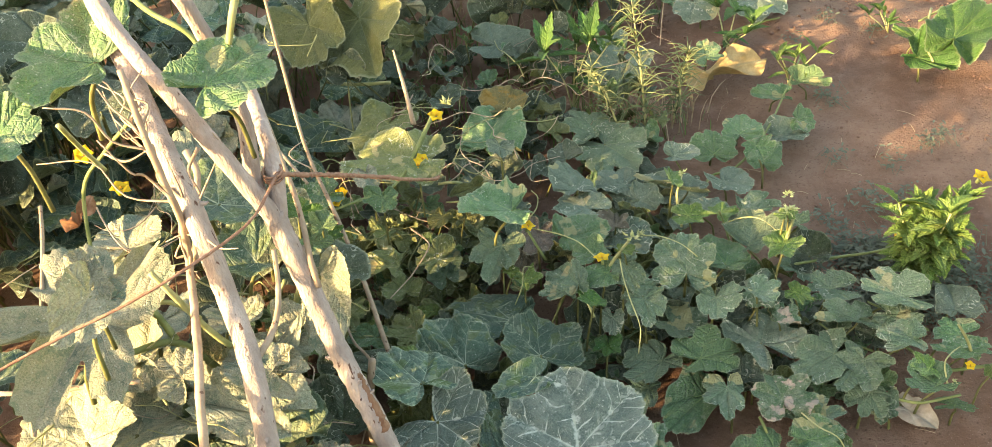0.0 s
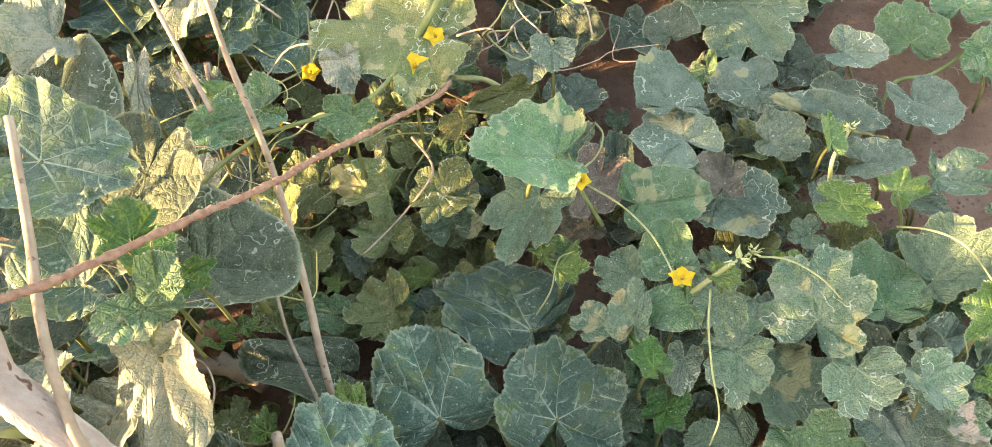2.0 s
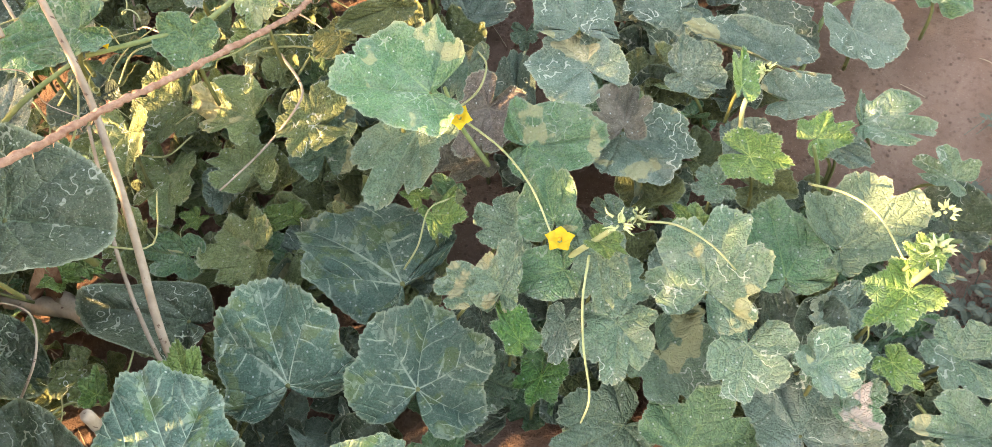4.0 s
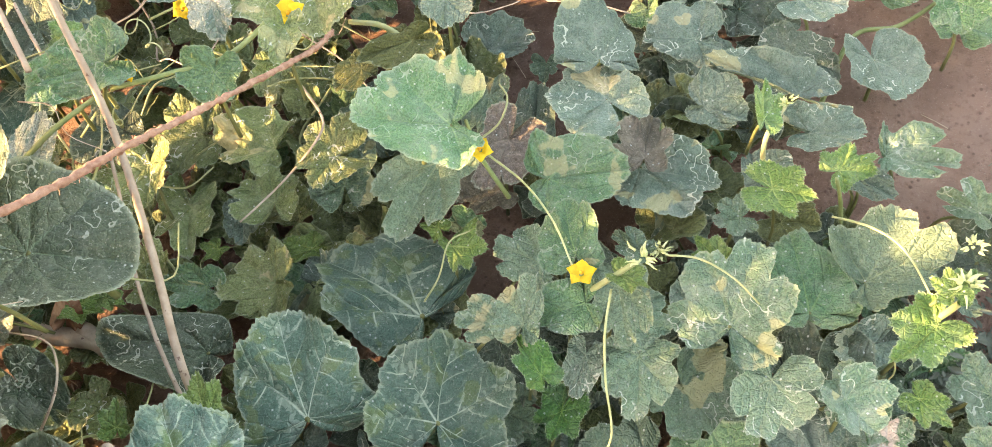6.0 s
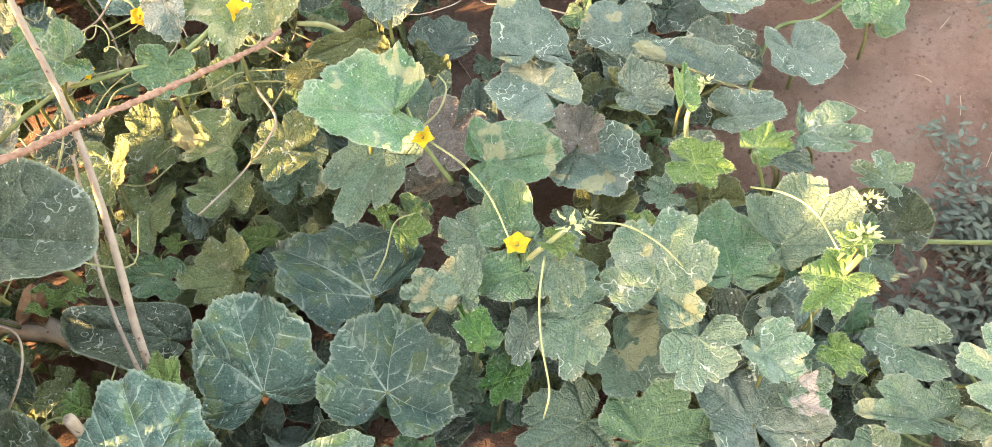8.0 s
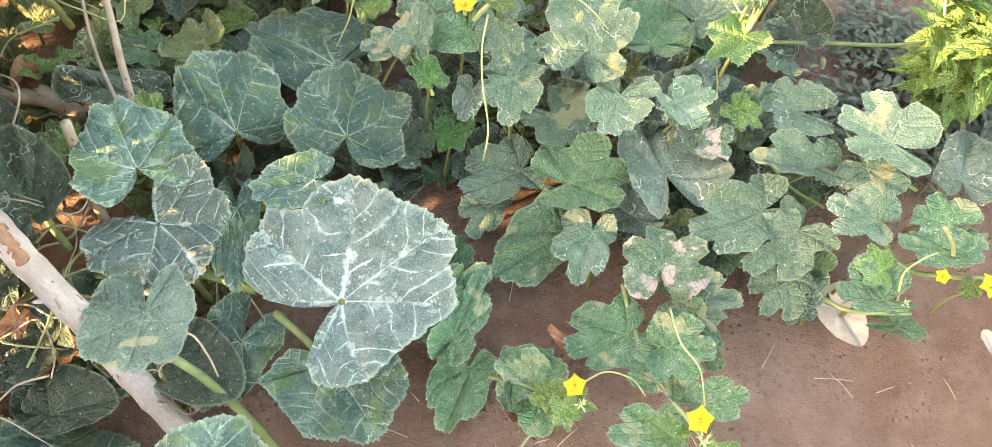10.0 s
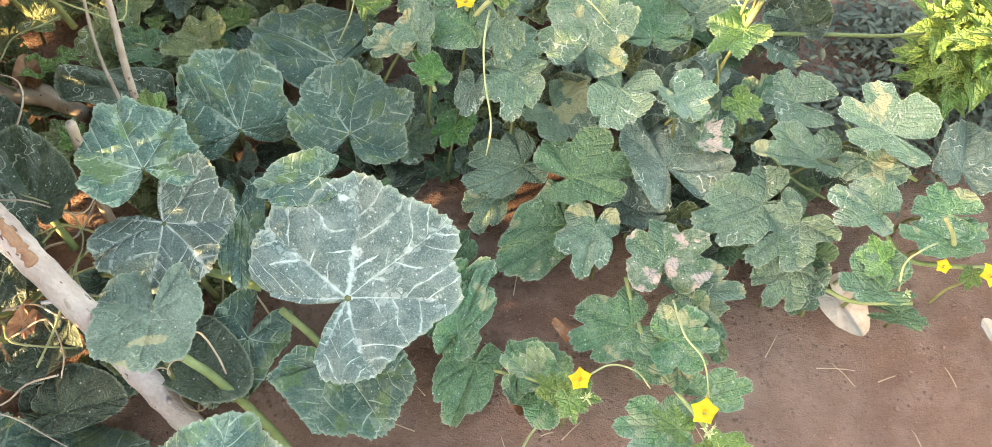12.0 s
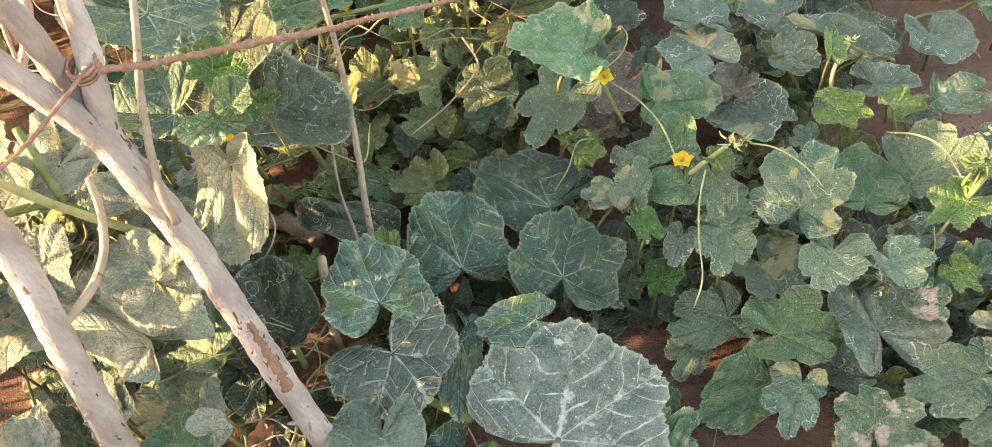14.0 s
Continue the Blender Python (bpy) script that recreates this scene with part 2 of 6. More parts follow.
LEAF["Y"] = leaf_material("young_leaf", (0.095, 0.165, 0.055), (0.185, 0.270, 0.095), (0.44, 0.50, 0.20), 0.42, DUST, 0.16, rough=0.5, glow=0.22)
LEAF["V"] = leaf_material("fresh_leaf", (0.040, 0.105, 0.036), (0.082, 0.172, 0.056), (0.28, 0.38, 0.13), 0.36, DUST, 0.14, rough=0.5, glow=0.3)
LEAF["P"] = leaf_material("pumpkin_leaf", (0.058, 0.108, 0.084), (0.114, 0.180, 0.134), (0.50, 0.56, 0.42), 0.80, DUST, 0.20, second=0.85, glow=0.18, blotch=(0.17, 0.21, 0.060), blotch_amount=0.40)
LEAF["S"] = leaf_material("silvery_leaf", (0.080, 0.112, 0.098), (0.150, 0.190, 0.165), (0.50, 0.54, 0.47), 1.0, (0.52, 0.52, 0.46), 0.26, second=0.80, glow=0.15)
# dark gourd leaf; base lowered further to paint deeper shade into the undergrowth
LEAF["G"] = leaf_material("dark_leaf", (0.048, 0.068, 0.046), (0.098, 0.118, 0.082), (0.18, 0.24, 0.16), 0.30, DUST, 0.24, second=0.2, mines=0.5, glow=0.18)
LEAF["U"] = leaf_material("old_leaf", (0.095, 0.118, 0.048), (0.190, 0.200, 0.092), (0.32, 0.32, 0.17), 0.35, DUST, 0.15, rough=0.65, glow=0.15)
# blue-green blotches: undusted areas, and shadows on the blade put into the colour
LEAF["W"] = leaf_material("dusty_leaf", (0.240, 0.275, 0.205), (0.430, 0.440, 0.350), (0.54, 0.50, 0.38), 0.5, (0.56, 0.52, 0.42), 0.60, rough=0.8, glow=0.2, blotch=(0.120, 0.185, 0.155), blotch_amount=0.7)
LEAF["X"] = LEAF["W"]
LEAF["N"] = LEAF["V"]
LEAF["T"] = leaf_material("withering_leaf", (0.150, 0.170, 0.080), (0.330, 0.255, 0.130), (0.50, 0.40, 0.20), 0.4, (0.50, 0.42, 0.28), 0.3, rough=0.75, blotch=(0.45, 0.25, 0.08), blotch_amount=0.6)
LEAF["D"] = leaf_material("dull_leaf", (0.110, 0.105, 0.080), (0.210, 0.165, 0.135), (0.30, 0.26, 0.20), 0.3, (0.42, 0.34, 0.28), 0.5, rough=0.8)
# the pale pinkish blotches partly stand for sunlit patches, put into the colour
LEAF["K"] = leaf_material("blotched_leaf", (0.065, 0.130, 0.070), (0.140, 0.210, 0.125), (0.40, 0.42, 0.30), 0.35, DUST, 0.45, blotch=(0.58, 0.44, 0.39), blotch_amount=0.95)
LEAF["L"] = leaf_material("lobed_leaf", (0.090, 0.140, 0.084), (0.215, 0.290, 0.186), (0.36, 0.42, 0.29), 0.32, DUST, 0.32, mines=0.4, bleach_and_sun=0.6)
M_SOIL = soil_material()
M_STALK = plain_material("stalk", (0.115, 0.125, 0.040), (0.23, 0.22, 0.090), 40, 0.6, 0.3, 0.001, glow=0.1)
M_STEM = plain_material("green_stem", (0.19, 0.24, 0.085), (0.33, 0.37, 0.16), 40, 0.55, 0.3, 0.001, glow=0.1)
M_PALE_STEM = plain_material("pale_stem", (0.36, 0.38, 0.16), (0.54, 0.52, 0.28), 50, 0.55, 0.3, 0.001, glow=0.15)
M_BARK = plain_material("bark", (0.40, 0.315, 0.290), (0.66, 0.560, 0.525), 46, 0.85, 1.0, 0.005, (1, 1, 0.35), (0.17, 0.095, 0.075))
M_WOUND = plain_material("torn_bark", (0.26, 0.125, 0.075), (0.44, 0.26, 0.17), 70, 0.9, 0.9, 0.004, (1, 1, 0.15))
M_TWIG = plain_material("twig", (0.36, 0.26, 0.19), (0.56, 0.44, 0.34), 60, 0.8, 0.4, 0.001, (1, 1, 0.3), (0.20, 0.12, 0.09))
M_ROPE = plain_material("twine", (0.28, 0.14, 0.095), (0.48, 0.29, 0.21), 160, 0.95, 0.8, 0.001)
M_PETAL = plain_material("petal", (0.85, 0.52, 0.02), (0.95, 0.68, 0.04), 90, 0.5, 0.3, 0.001, glow=0.3)
M_HEART = plain_material("flower_heart", (0.70, 0.30, 0.02), (0.85, 0.48, 0.04), 200, 0.7)
M_BUD = plain_material("bud", (0.50, 0.56, 0.22), (0.72, 0.72, 0.42), 150, 0.6, 0.5, 0.001, glow=0.2)
M_DRY = plain_material("dry_leaf", (0.42, 0.33, 0.25), (0.64, 0.56, 0.47), 45, 0.85, 0.5, 0.002)
M_BROWN = plain_material("brown_leaf", (0.30, 0.12, 0.06), (0.52, 0.28, 0.16), 60, 0.85, 0.6, 0.003)
M_YELLOW = plain_material("yellow_leaf", (0.30, 0.21, 0.09), (0.50, 0.38, 0.20), 40, 0.75, 0.4, 0.002)
M_HERB = leaf_material("herb_leaf", (0.095, 0.185, 0.050), (0.210, 0.310, 0.100), (0.46, 0.50, 0.22), 0.3, DUST, 0.15, rough=0.5, glow=0.35)
M_WEED = plain_material("weed", (0.105, 0.125, 0.090), (0.200, 0.220, 0.165), 60, 0.7, glow=0.1)
M_GRASS = plain_material("grass", (0.10, 0.18, 0.05), (0.24, 0.30, 0.10), 30, 0.6, glow=0.2)
M_NEEDLE = plain_material("needle_leaf", (0.14, 0.18, 0.085), (0.27, 0.31, 0.165), 50, 0.6, glow=0.15)
M_CLOD = plain_material("clod", (0.17, 0.09, 0.065), (0.34, 0.21, 0.16), 60, 0.95, 0.8, 0.003)
M_STRAW = plain_material("straw", (0.38, 0.27, 0.18), (0.60, 0.46, 0.32), 70, 0.85)


# ---- builders ----
def part(name, verts, faces, material, parent, label="", m=None, smooth=True, vein=None):
    """One mesh object under a thing, its points given in world places unless m (a pose) is given."""
    me = bpy.data.meshes.new(name)
    base = parent.matrix_basis.translation if parent else Vector((0, 0, 0))
    if parent and parent.parent:
        base = base + parent.parent.matrix_basis.translation
    if m is None and parent is not None:
        verts = [(v[0] - base[0], v[1] - base[1], v[2] - base[2]) for v in verts]
    me.from_pydata([tuple(map(float, v)) for v in verts], [], faces)
    if vein is not None:
        at = me.attributes.new("vein", "FLOAT_VECTOR", "POINT")
        at.data.foreach_set("vector", np.asarray(vein, dtype=np.float32).ravel())
    me.materials.append(material)
    if smooth:
        me.polygons.foreach_set("use_smooth", [True] * len(me.polygons))
    me.update()
    ob = new(name, me)
    if parent is not None:
        ob.parent = parent
    if m is not None:
        ob.matrix_basis = Matrix.Translation(-base) @ m if parent is not None else m
    if label:
        ob["label"] = label
    return ob


def thing(name, x, y, z, label, category, group="", kind=""):
    ob = new(name)
    ob.empty_display_size = 0.02
    ob.matrix_basis = Matrix.Translation((x, y, z))
    return tagged(ob, label, category, group, kind)


def smooth_path(points, steps=6):
    """A soft line through the points."""
    p = [np.array(q, float) for q in points]
    if len(p) == 2:
        return [p[0] + (p[1] - p[0]) * i / steps for i in range(steps + 1)]
    p = [2 * p[0] - p[1]] + p + [2 * p[-1] - p[-2]]
    out = []
    for i in range(1, len(p) - 2):
        a, b, c, d = p[i - 1:i + 3]
        for s in range(steps):
            t = s / steps
            out.append(0.5 * (2 * b + (c - a) * t + (2 * a - 5 * b + 4 * c - d) * t * t + (3 * b - a - 3 * c + d) * t ** 3))
    out.append(p[-2])
    return out


def tube(points, r0, r1, sides=7, steps=6, wobble=0.0, seed=1):
    """Verts and faces of a tapered round bar along a soft line, closed at both ends."""
    rng = random.Random(seed)
    line = smooth_path(points, steps)
    n = len(line)
    verts, faces = [], []
    side = None
    for i, c in enumerate(line):
        d = line[min(i + 1, n - 1)] - line[max(i - 1, 0)]
        d = d / (np.linalg.norm(d) + 1e-9)
        if side is None:
            side = np.cross(d, (0.3, 0.2, 1.0) if abs(d[2]) < 0.9 else (1.0, 0.1, 0.0))
        side = side - d * np.dot(side, d)
        side = side / (np.linalg.norm(side) + 1e-9)
        up = np.cross(d, side)
        r = r0 + (r1 - r0) * i / max(1, n - 1)
        for k in range(sides):
            a = 2 * math.pi * k / sides
            rr = r * (1 + wobble * (rng.random() - 0.5))
            verts.append(c + (side * math.cos(a) + up * math.sin(a)) * rr)
    for i in range(n - 1):
        for k in range(sides):
            a, b = i * sides + k, i * sides + (k + 1) % sides
            faces.append((a, b, b + sides, a + sides))
    faces.append(tuple(range(sides))[::-1])
    faces.append(tuple(range((n - 1) * sides, n * sides)))
    return verts, faces


# radius of the blade's outline by the angle from the tip: whole lobes, half the leaf
OUTLINE = {}
OUTLINE["M"] = ((0, 1.0), (17, 1.0), (28, 0.77), (38, 0.96), (54, 1.04), (70, 0.99), (82, 0.73), (93, 0.92), (110, 0.98), (132, 0.93), (150, 0.86), (160, 0.74), (167, 0.44), (173, 0.16), (180, 0.02))
OUTLINE["L"] = ((0, 1.0), (13, 0.98), (28, 0.65), (40, 0.95), (56, 1.02), (70, 0.94), (84, 0.61), (98, 0.84), (114, 0.92), (134, 0.80), (150, 0.70), (159, 0.56), (166, 0.34), (173, 0.14), (180, 0.02))
OUTLINE["R"] = ((0, 0.97), (16, 0.97), (27, 0.88), (38, 0.97), (54, 1.01), (68, 0.99), (81, 0.89), (93, 0.98), (110, 1.0), (132, 0.95), (150, 0.92), (161, 0.80), (168, 0.48), (174, 0.18), (180, 0.02))
OUTLINE["P"] = ((0, 1.0), (14, 1.0), (26, 0.93), (38, 0.99), (53, 1.05), (67, 1.02), (80, 0.94), (94, 1.0), (109, 1.05), (132, 1.07), (147, 1.10), (156, 1.02), (163, 0.76), (168, 0.40), (174, 0.15), (180, 0.02))
OUTLINE["S"] = ((0, 1.0), (14, 1.0), (26, 0.90), (38, 0.98), (53, 1.05), (67, 1.02), (80, 0.92), (94, 1.0), (109, 1.06), (128, 1.10), (142, 1.08), (152, 0.92), (159, 0.60), (166, 0.28), (173, 0.12), (180, 0.02))
OUTLINE["G"] = ((0, 1.0), (24, 0.99), (52, 1.00), (80, 1.00), (108, 1.00), (132, 0.97), (152, 0.95), (166, 0.88), (174, 0.70), (178, 0.30), (180, 0.02))
OUTLINE["Y"] = ((0, 1.0), (26, 0.70), (52, 0.96), (80, 0.68), (108, 0.86), (132, 0.74), (152, 0.64), (166, 0.46), (175, 0.18), (180, 0.03))
OUTLINE["X"] = ((0, 1.0), (12, 0.96), (27, 0.46), (38, 0.84), (54, 1.02), (68, 0.90), (83, 0.44), (97, 0.80), (114, 0.92), (134, 0.78), (150, 0.66), (159, 0.52), (166, 0.34), (173, 0.14), (180, 0.02))
SHAPE = {"N": "R", "X": "X", "C": "R", "O": "M", "U": "R", "M": "M", "L": "L", "R": "R", "B": "M", "P": "P", "G": "G", "Y": "Y", "V": "Y", "W": "P", "T": "R", "D": "M", "K": "M", "S": "S"}
TEETH = {"X": 0.016, "M": 0.011, "L": 0.010, "R": 0.008, "P": 0.011, "S": 0.010, "G": 0.004, "Y": 0.035}
VEINS = np.radians([0.0, 52.5, 108.75, 150.0])
BASE = {"X": 0.7, "M": 0.66, "L": 0.66, "R": 0.66, "P": 0.64, "S": 0.64, "G": 0.60, "Y": 0.75}   # depth of the lobes behind the stalk
NR = 9


def blade(kind, length, width, seed, curl=1.0, side=0.5, base=None):
    """Verts, faces and vein coordinates of one leaf: the stalk meets it at the origin, its tip points to +y, its face to +z.
    side: the share of the width on the -x half; base: how far the two lobes reach behind the stalk."""
    rng = random.Random(seed)
    NA = 160 if width > 0.10 else 112
    shape = SHAPE[kind]
    ctrl = OUTLINE[shape]
    ang = np.radians([c[0] for c in ctrl])
    th = np.linspace(-math.pi, math.pi, NA, endpoint=False)
    half = []
    for s in (-1, 1):
        jit = [c[1] * (1 + rng.uniform(-0.05, 0.05)) for c in ctrl]
        jit[-1] = ctrl[-1][1]
        jit[-3] *= rng.uniform(0.75, 1.08)
        half.append(jit)
    half[0][0] = half[1][0] = (half[0][0] + half[1][0]) / 2
    rad = np.zeros(NA)
    for i, a in enumerate(th):
        vals = half[0] if a < 0 else half[1]
        b = abs(a)
        j = max(0, min(len(ang) - 2, int(np.searchsorted(ang, b, side="right")) - 1))
        f = (b - ang[j]) / (ang[j + 1] - ang[j])
        f = f * f * (3 - 2 * f) if j < len(ang) - 2 else f
        rad[i] = vals[j] + (vals[j + 1] - vals[j]) * f
    teeth = TEETH[shape]
    crenate, shift = {"X": 0.05, "M": 0.036, "L": 0.032, "R": 0.030, "P": 0.026, "S": 0.026, "G": 0.006, "Y": 0.03}[shape], rng.uniform(0, 3)
    rad *= 1 - crenate * (1 - np.abs(np.sin(th * (17.5 if shape in "PS" else 14.5) + shift))) ** 1.5
    ragged = 1 + teeth * np.where(np.arange(NA) % 2 == 0, 1, -1) + np.array([rng.uniform(-teeth, teeth) for _ in range(NA)]) * 0.5
    x, y = np.sin(th) * rad, np.cos(th) * rad
    y = np.where(y < 0, y * BASE[shape] * rng.uniform(0.9, 1.1), y)
    lift = np.zeros(NA)
    for a in (-108, -52, 0, 52, 108):
        g = np.exp(-((np.degrees(th) - a) / 21.0) ** 2)
        lift += g * rng.uniform(-0.12, 0.18) * curl
    y0 = y.min()
    sx = np.where(x < 0, width * side * 0.98 / -x.min(), width * (1 - side) * 0.98 / x.max())
    sy = np.where(y < 0, length / y.max() if base is None else base / -y0, length / y.max())
    # how the sheet bends
    cup, fold, droop = rng.uniform(-0.10, 0.26) * curl, rng.uniform(0.0, 0.22) * curl, rng.uniform(-0.05, 0.28) * curl
    waves = [(rng.choice((2, 3, 4, 5)), rng.uniform(0, 6.3), rng.uniform(0.03, 0.14) * curl) for _ in range(3)]
    ripple = [(rng.choice((9, 11, 13, 16)), rng.uniform(0, 6.3), rng.uniform(0.012, 0.03) * curl) for _ in range(2)]
    skew = rng.uniform(-0.15, 0.15)
    ph = (rng.uniform(0, 6.3), rng.uniform(0, 6.3))
    swirl = 0.16 * np.sin(2 * th + ph[0]) + 0.12 * np.sin(5 * th + ph[1])   # the veins run in slight curves
    mean = (length + width / 2) / 2
    verts, vein = [(0.0, 0.0, -0.03 * mean)], [(0.0, 0.0, 0.0)]
    for r in range(1, NR + 1):
        q = (r / NR) ** 0.9
        for i in range(NA):
            edge = 1 + (ragged[i] - 1) * max(0.0, (q - 0.7) / 0.3)
            c, n = math.cos(swirl[i] * (1 - q)), math.sin(swirl[i] * (1 - q))
            px, py = (x[i] * c + y[i] * n) * q * edge, (y[i] * c - x[i] * n) * q * edge
            rr = rad[i] * q
            dv = np.abs(abs(th[i]) - VEINS)
            d = dv.min()
            lat, along = rr * math.sin(min(d, 1.2)), rr * math.cos(min(d, 1.2))
            bank = math.copysign(1.0, th[i]) * math.copysign(1.0, abs(th[i]) - VEINS[dv.argmin()])   # side veins alternate
            z = cup * rr * rr + fold * abs(px) - droop * rr * max(0.0, py) ** 1.5 + skew * px * rr
            z += lift[i] * q ** 2.5
            for n, p, a in waves:
                z += a * q ** 2 * math.sin(n * th[i] + p)
            for n, p, a in ripple:
                z += a * q ** 3 * math.sin(n * th[i] + p)
            z += 0.05 * min(lat, 0.18) / 0.18 * min(1.0, rr * 2)
            verts.append((px * sx[i], py * sy[i], (z - 0.03) * mean))
            vein.append((lat, along + 0.055 * bank * min(1.0, along * 4), q))
    faces = [(0, 1 + i, 1 + (i + 1) % NA) for i in range(NA)]
    for r in range(NR - 1):
        for i in range(NA):
            a, b = 1 + r * NA + i, 1 + r * NA + (i + 1) % NA
            faces.append((a, b, b + NA, a + NA))
    faces = [f[::-1] if len(f) == 3 else f for f in faces]
    return verts, faces, vein


LABELS = {"P": "broad blue-green leaf with whitish veins", "W": "pale dust-covered crumpled leaf", "X": "pale dust-covered crumpled leaf", "Y": "bright yellow-green young leaf", "T": "yellowing withered leaf", "U": "old yellow-green lower leaf", "D": "dull brownish leaf", "K": "leaf with pinkish pale blotches, partly painted sunlight"}
PLACED = []   # where the upper leaves lie, so that the lower ones stay beneath


def leaf(plant, kind, x, y, z, rx, ry, rz, length, width, curl=0.7, stalk=True, side=0.5, base=None):
    """A leaf on a plant, with the stalk that carries it."""
    seed = int(abs(x * 7919 + y * 5471 + z * 977) * 100) % 9973
    verts, faces, vein = blade(kind, length, width, seed, curl * (1.5 if kind in "WXTO" else 1.0), side, base)
    m = pose(x, y, z, rx, ry, rz)
    ob = part("leaf", verts, faces, LEAF[kind], plant, LABELS.get(kind, ""), m, vein=vein)
    if stalk:
        rng = random.Random(seed)
        back = m.to_3x3() @ Vector((0, -1, 0))
        r = 0.0014 + 0.010 * width * (1.4 if kind in "PGWS" else 0.8)
        PLACED.append((x - back.x * 0.3 * length, y - back.y * 0.3 * length, z, 0.40 * (length + width / 2)))
        if z < 0.20:
            lean = -min(0.35 * z, 0.6 * length)
            fx, fy, fz = x + back.x * lean + rng.uniform(-0.015, 0.015), y + back.y * lean + rng.uniform(-0.015, 0.015), 0.0
        else:
            fx, fy, fz = x - back.x * 0.4 * length, y - back.y * 0.4 * length, z - 0.10
        v, f = tube([(fx, fy, fz), (fx * 0.8 + x * 0.2, fy * 0.8 + y * 0.2, fz + (z - fz) * 0.5), (x - back.x * 0.004, y - back.y * 0.004, z - min(0.016, z * 0.25)), (x, y, z - 0.002)], r * 1.25, r * 0.8, 6, 4)
        part("petiole", v, f, M_STALK, plant)
    return ob


def stem(plant, pts, r0, r1, material=None, name="stem", label=""):
    v, f = tube(pts, r0, r1, 7, 7, 0.06, len(pts))
    return part(name, v, f, material or M_STEM, plant, label)


def coil(a, b, turns, radius):
    """Points of a loose spiral from a to b."""
    a, b = np.array(a, float), np.array(b, float)
    return [tuple(a + (b - a) * t + radius * (0.3 + t) * np.array((math.cos(6.283 * turns * t), math.sin(6.283 * turns * t), 0.6 * math.sin(6.283 * turns * t)))) for t in np.linspace(0, 1, int(10 * turns) + 4)]


def flower(plant, x, y, z, size, tilt=25, turn=0):
    """A five-petalled yellow flower with a darker heart and a short green cup."""
    m = pose(x, y, z, tilt, 0, turn)
    heart_v, heart_f = [], []
    for k in range(5):
        verts, faces = [], []
        a = 2 * math.pi * k / 5
        nu, nv = 8, 5
        for i in range(nu):
            u = i / (nu - 1)
            wid = size * 0.5 * (0.10 + 0.42 * math.sin(math.pi * min(1.0, 0.12 + 0.62 * u))) * (1.0 - 0.95 * max(0.0, u - 0.45) / 0.55)
            for j in range(nv):
                s = (j / (nv - 1) - 0.5) * 2
                rr = size * 0.5 * (0.08 + 0.92 * u)
                zz = size * (0.30 * u - 0.22 * u * u) - size * 0.06 * s * s * u + size * 0.03 * math.sin(9 * u + k)
                px, py = rr, s * wid
                verts.append((px * math.cos(a) - py * math.sin(a), px * math.sin(a) + py * math.cos(a), zz))
        for i in range(nu - 1):
            for j in range(nv - 1):
                q = i * nv + j
                faces.append((q, q + nv, q + nv + 1, q + 1))
        if k == 0:
            bv, bf = tube([(0, 0, -size * 0.45), (0, 0, -size * 0.18), (0, 0, size * 0.02)], size * 0.10, size * 0.13, 7, 3)
            head = part("flower", bv, bf, M_STEM, plant, "small open yellow flower", m)
        petal = part("petal", verts, faces, M_PETAL, None)
        petal.parent = head
    hv, hf = tube([(0, 0, 0), (0, 0, size * 0.10), (0, 0, size * 0.14)], size * 0.07, size * 0.03, 8, 3)
    heart = part("stamen", hv, hf, M_HEART, None)
    heart.parent = head
    return head


def bud_cluster(plant, x, y, z, size, seed):
    """A dense tip of hairy pale buds and curled leaflets."""
    rng = random.Random(seed)
    verts, faces = [], []
    for i in range(16):
        d = Vector((rng.gauss(0, 1), rng.gauss(0, 1), rng.uniform(0.0, 1.6))).normalized()
        c = Vector((x, y, z)) + d * size * rng.uniform(0.1, 0.55)
        tip = c + d * size * rng.uniform(0.25, 0.6)
        v, f = tube([c, c.lerp(tip, 0.5) + Vector((rng.uniform(-1, 1), rng.uniform(-1, 1), 0)) * size * 0.08, tip], size * rng.uniform(0.07, 0.14), size * 0.015, 6, 3, 0.4, seed + i)
        o = len(verts)
        verts += v
        faces += [tuple(k + o for k in q) for q in f]
    return part("bud_tip", verts, faces, M_BUD, plant, "pale hairy growing tip with buds")


# ---- ground ----
def ground_height(x, y):
    near = max(0.0, 1.0 - max(0.0, math.hypot(x - 0.3, y - 1.4) - 4.0) / 6.0)
    h = 0.012 * noise.noise((x * 3.1, y * 3.1, 0.3)) + 0.006 * noise.noise((x * 9.0, y * 9.0, 1.7)) + 0.0035 * noise.noise((x * 27.0, y * 27.0, 4.2))
    # low bank of loose earth behind the bed
    bank = 0.05 * math.exp(-(((x - 0.95) / 0.45) ** 2 + ((y - 2.45) / 0.22) ** 2)) * (1 + 0.6 * noise.noise((x * 11, y * 11, 2.0)))
    furrow = -0.03 * math.exp(-(((x - 0.65) / 0.4) ** 2 + ((y - 2.75) / 0.12) ** 2))
    return (h + bank + furrow) * near - 0.008


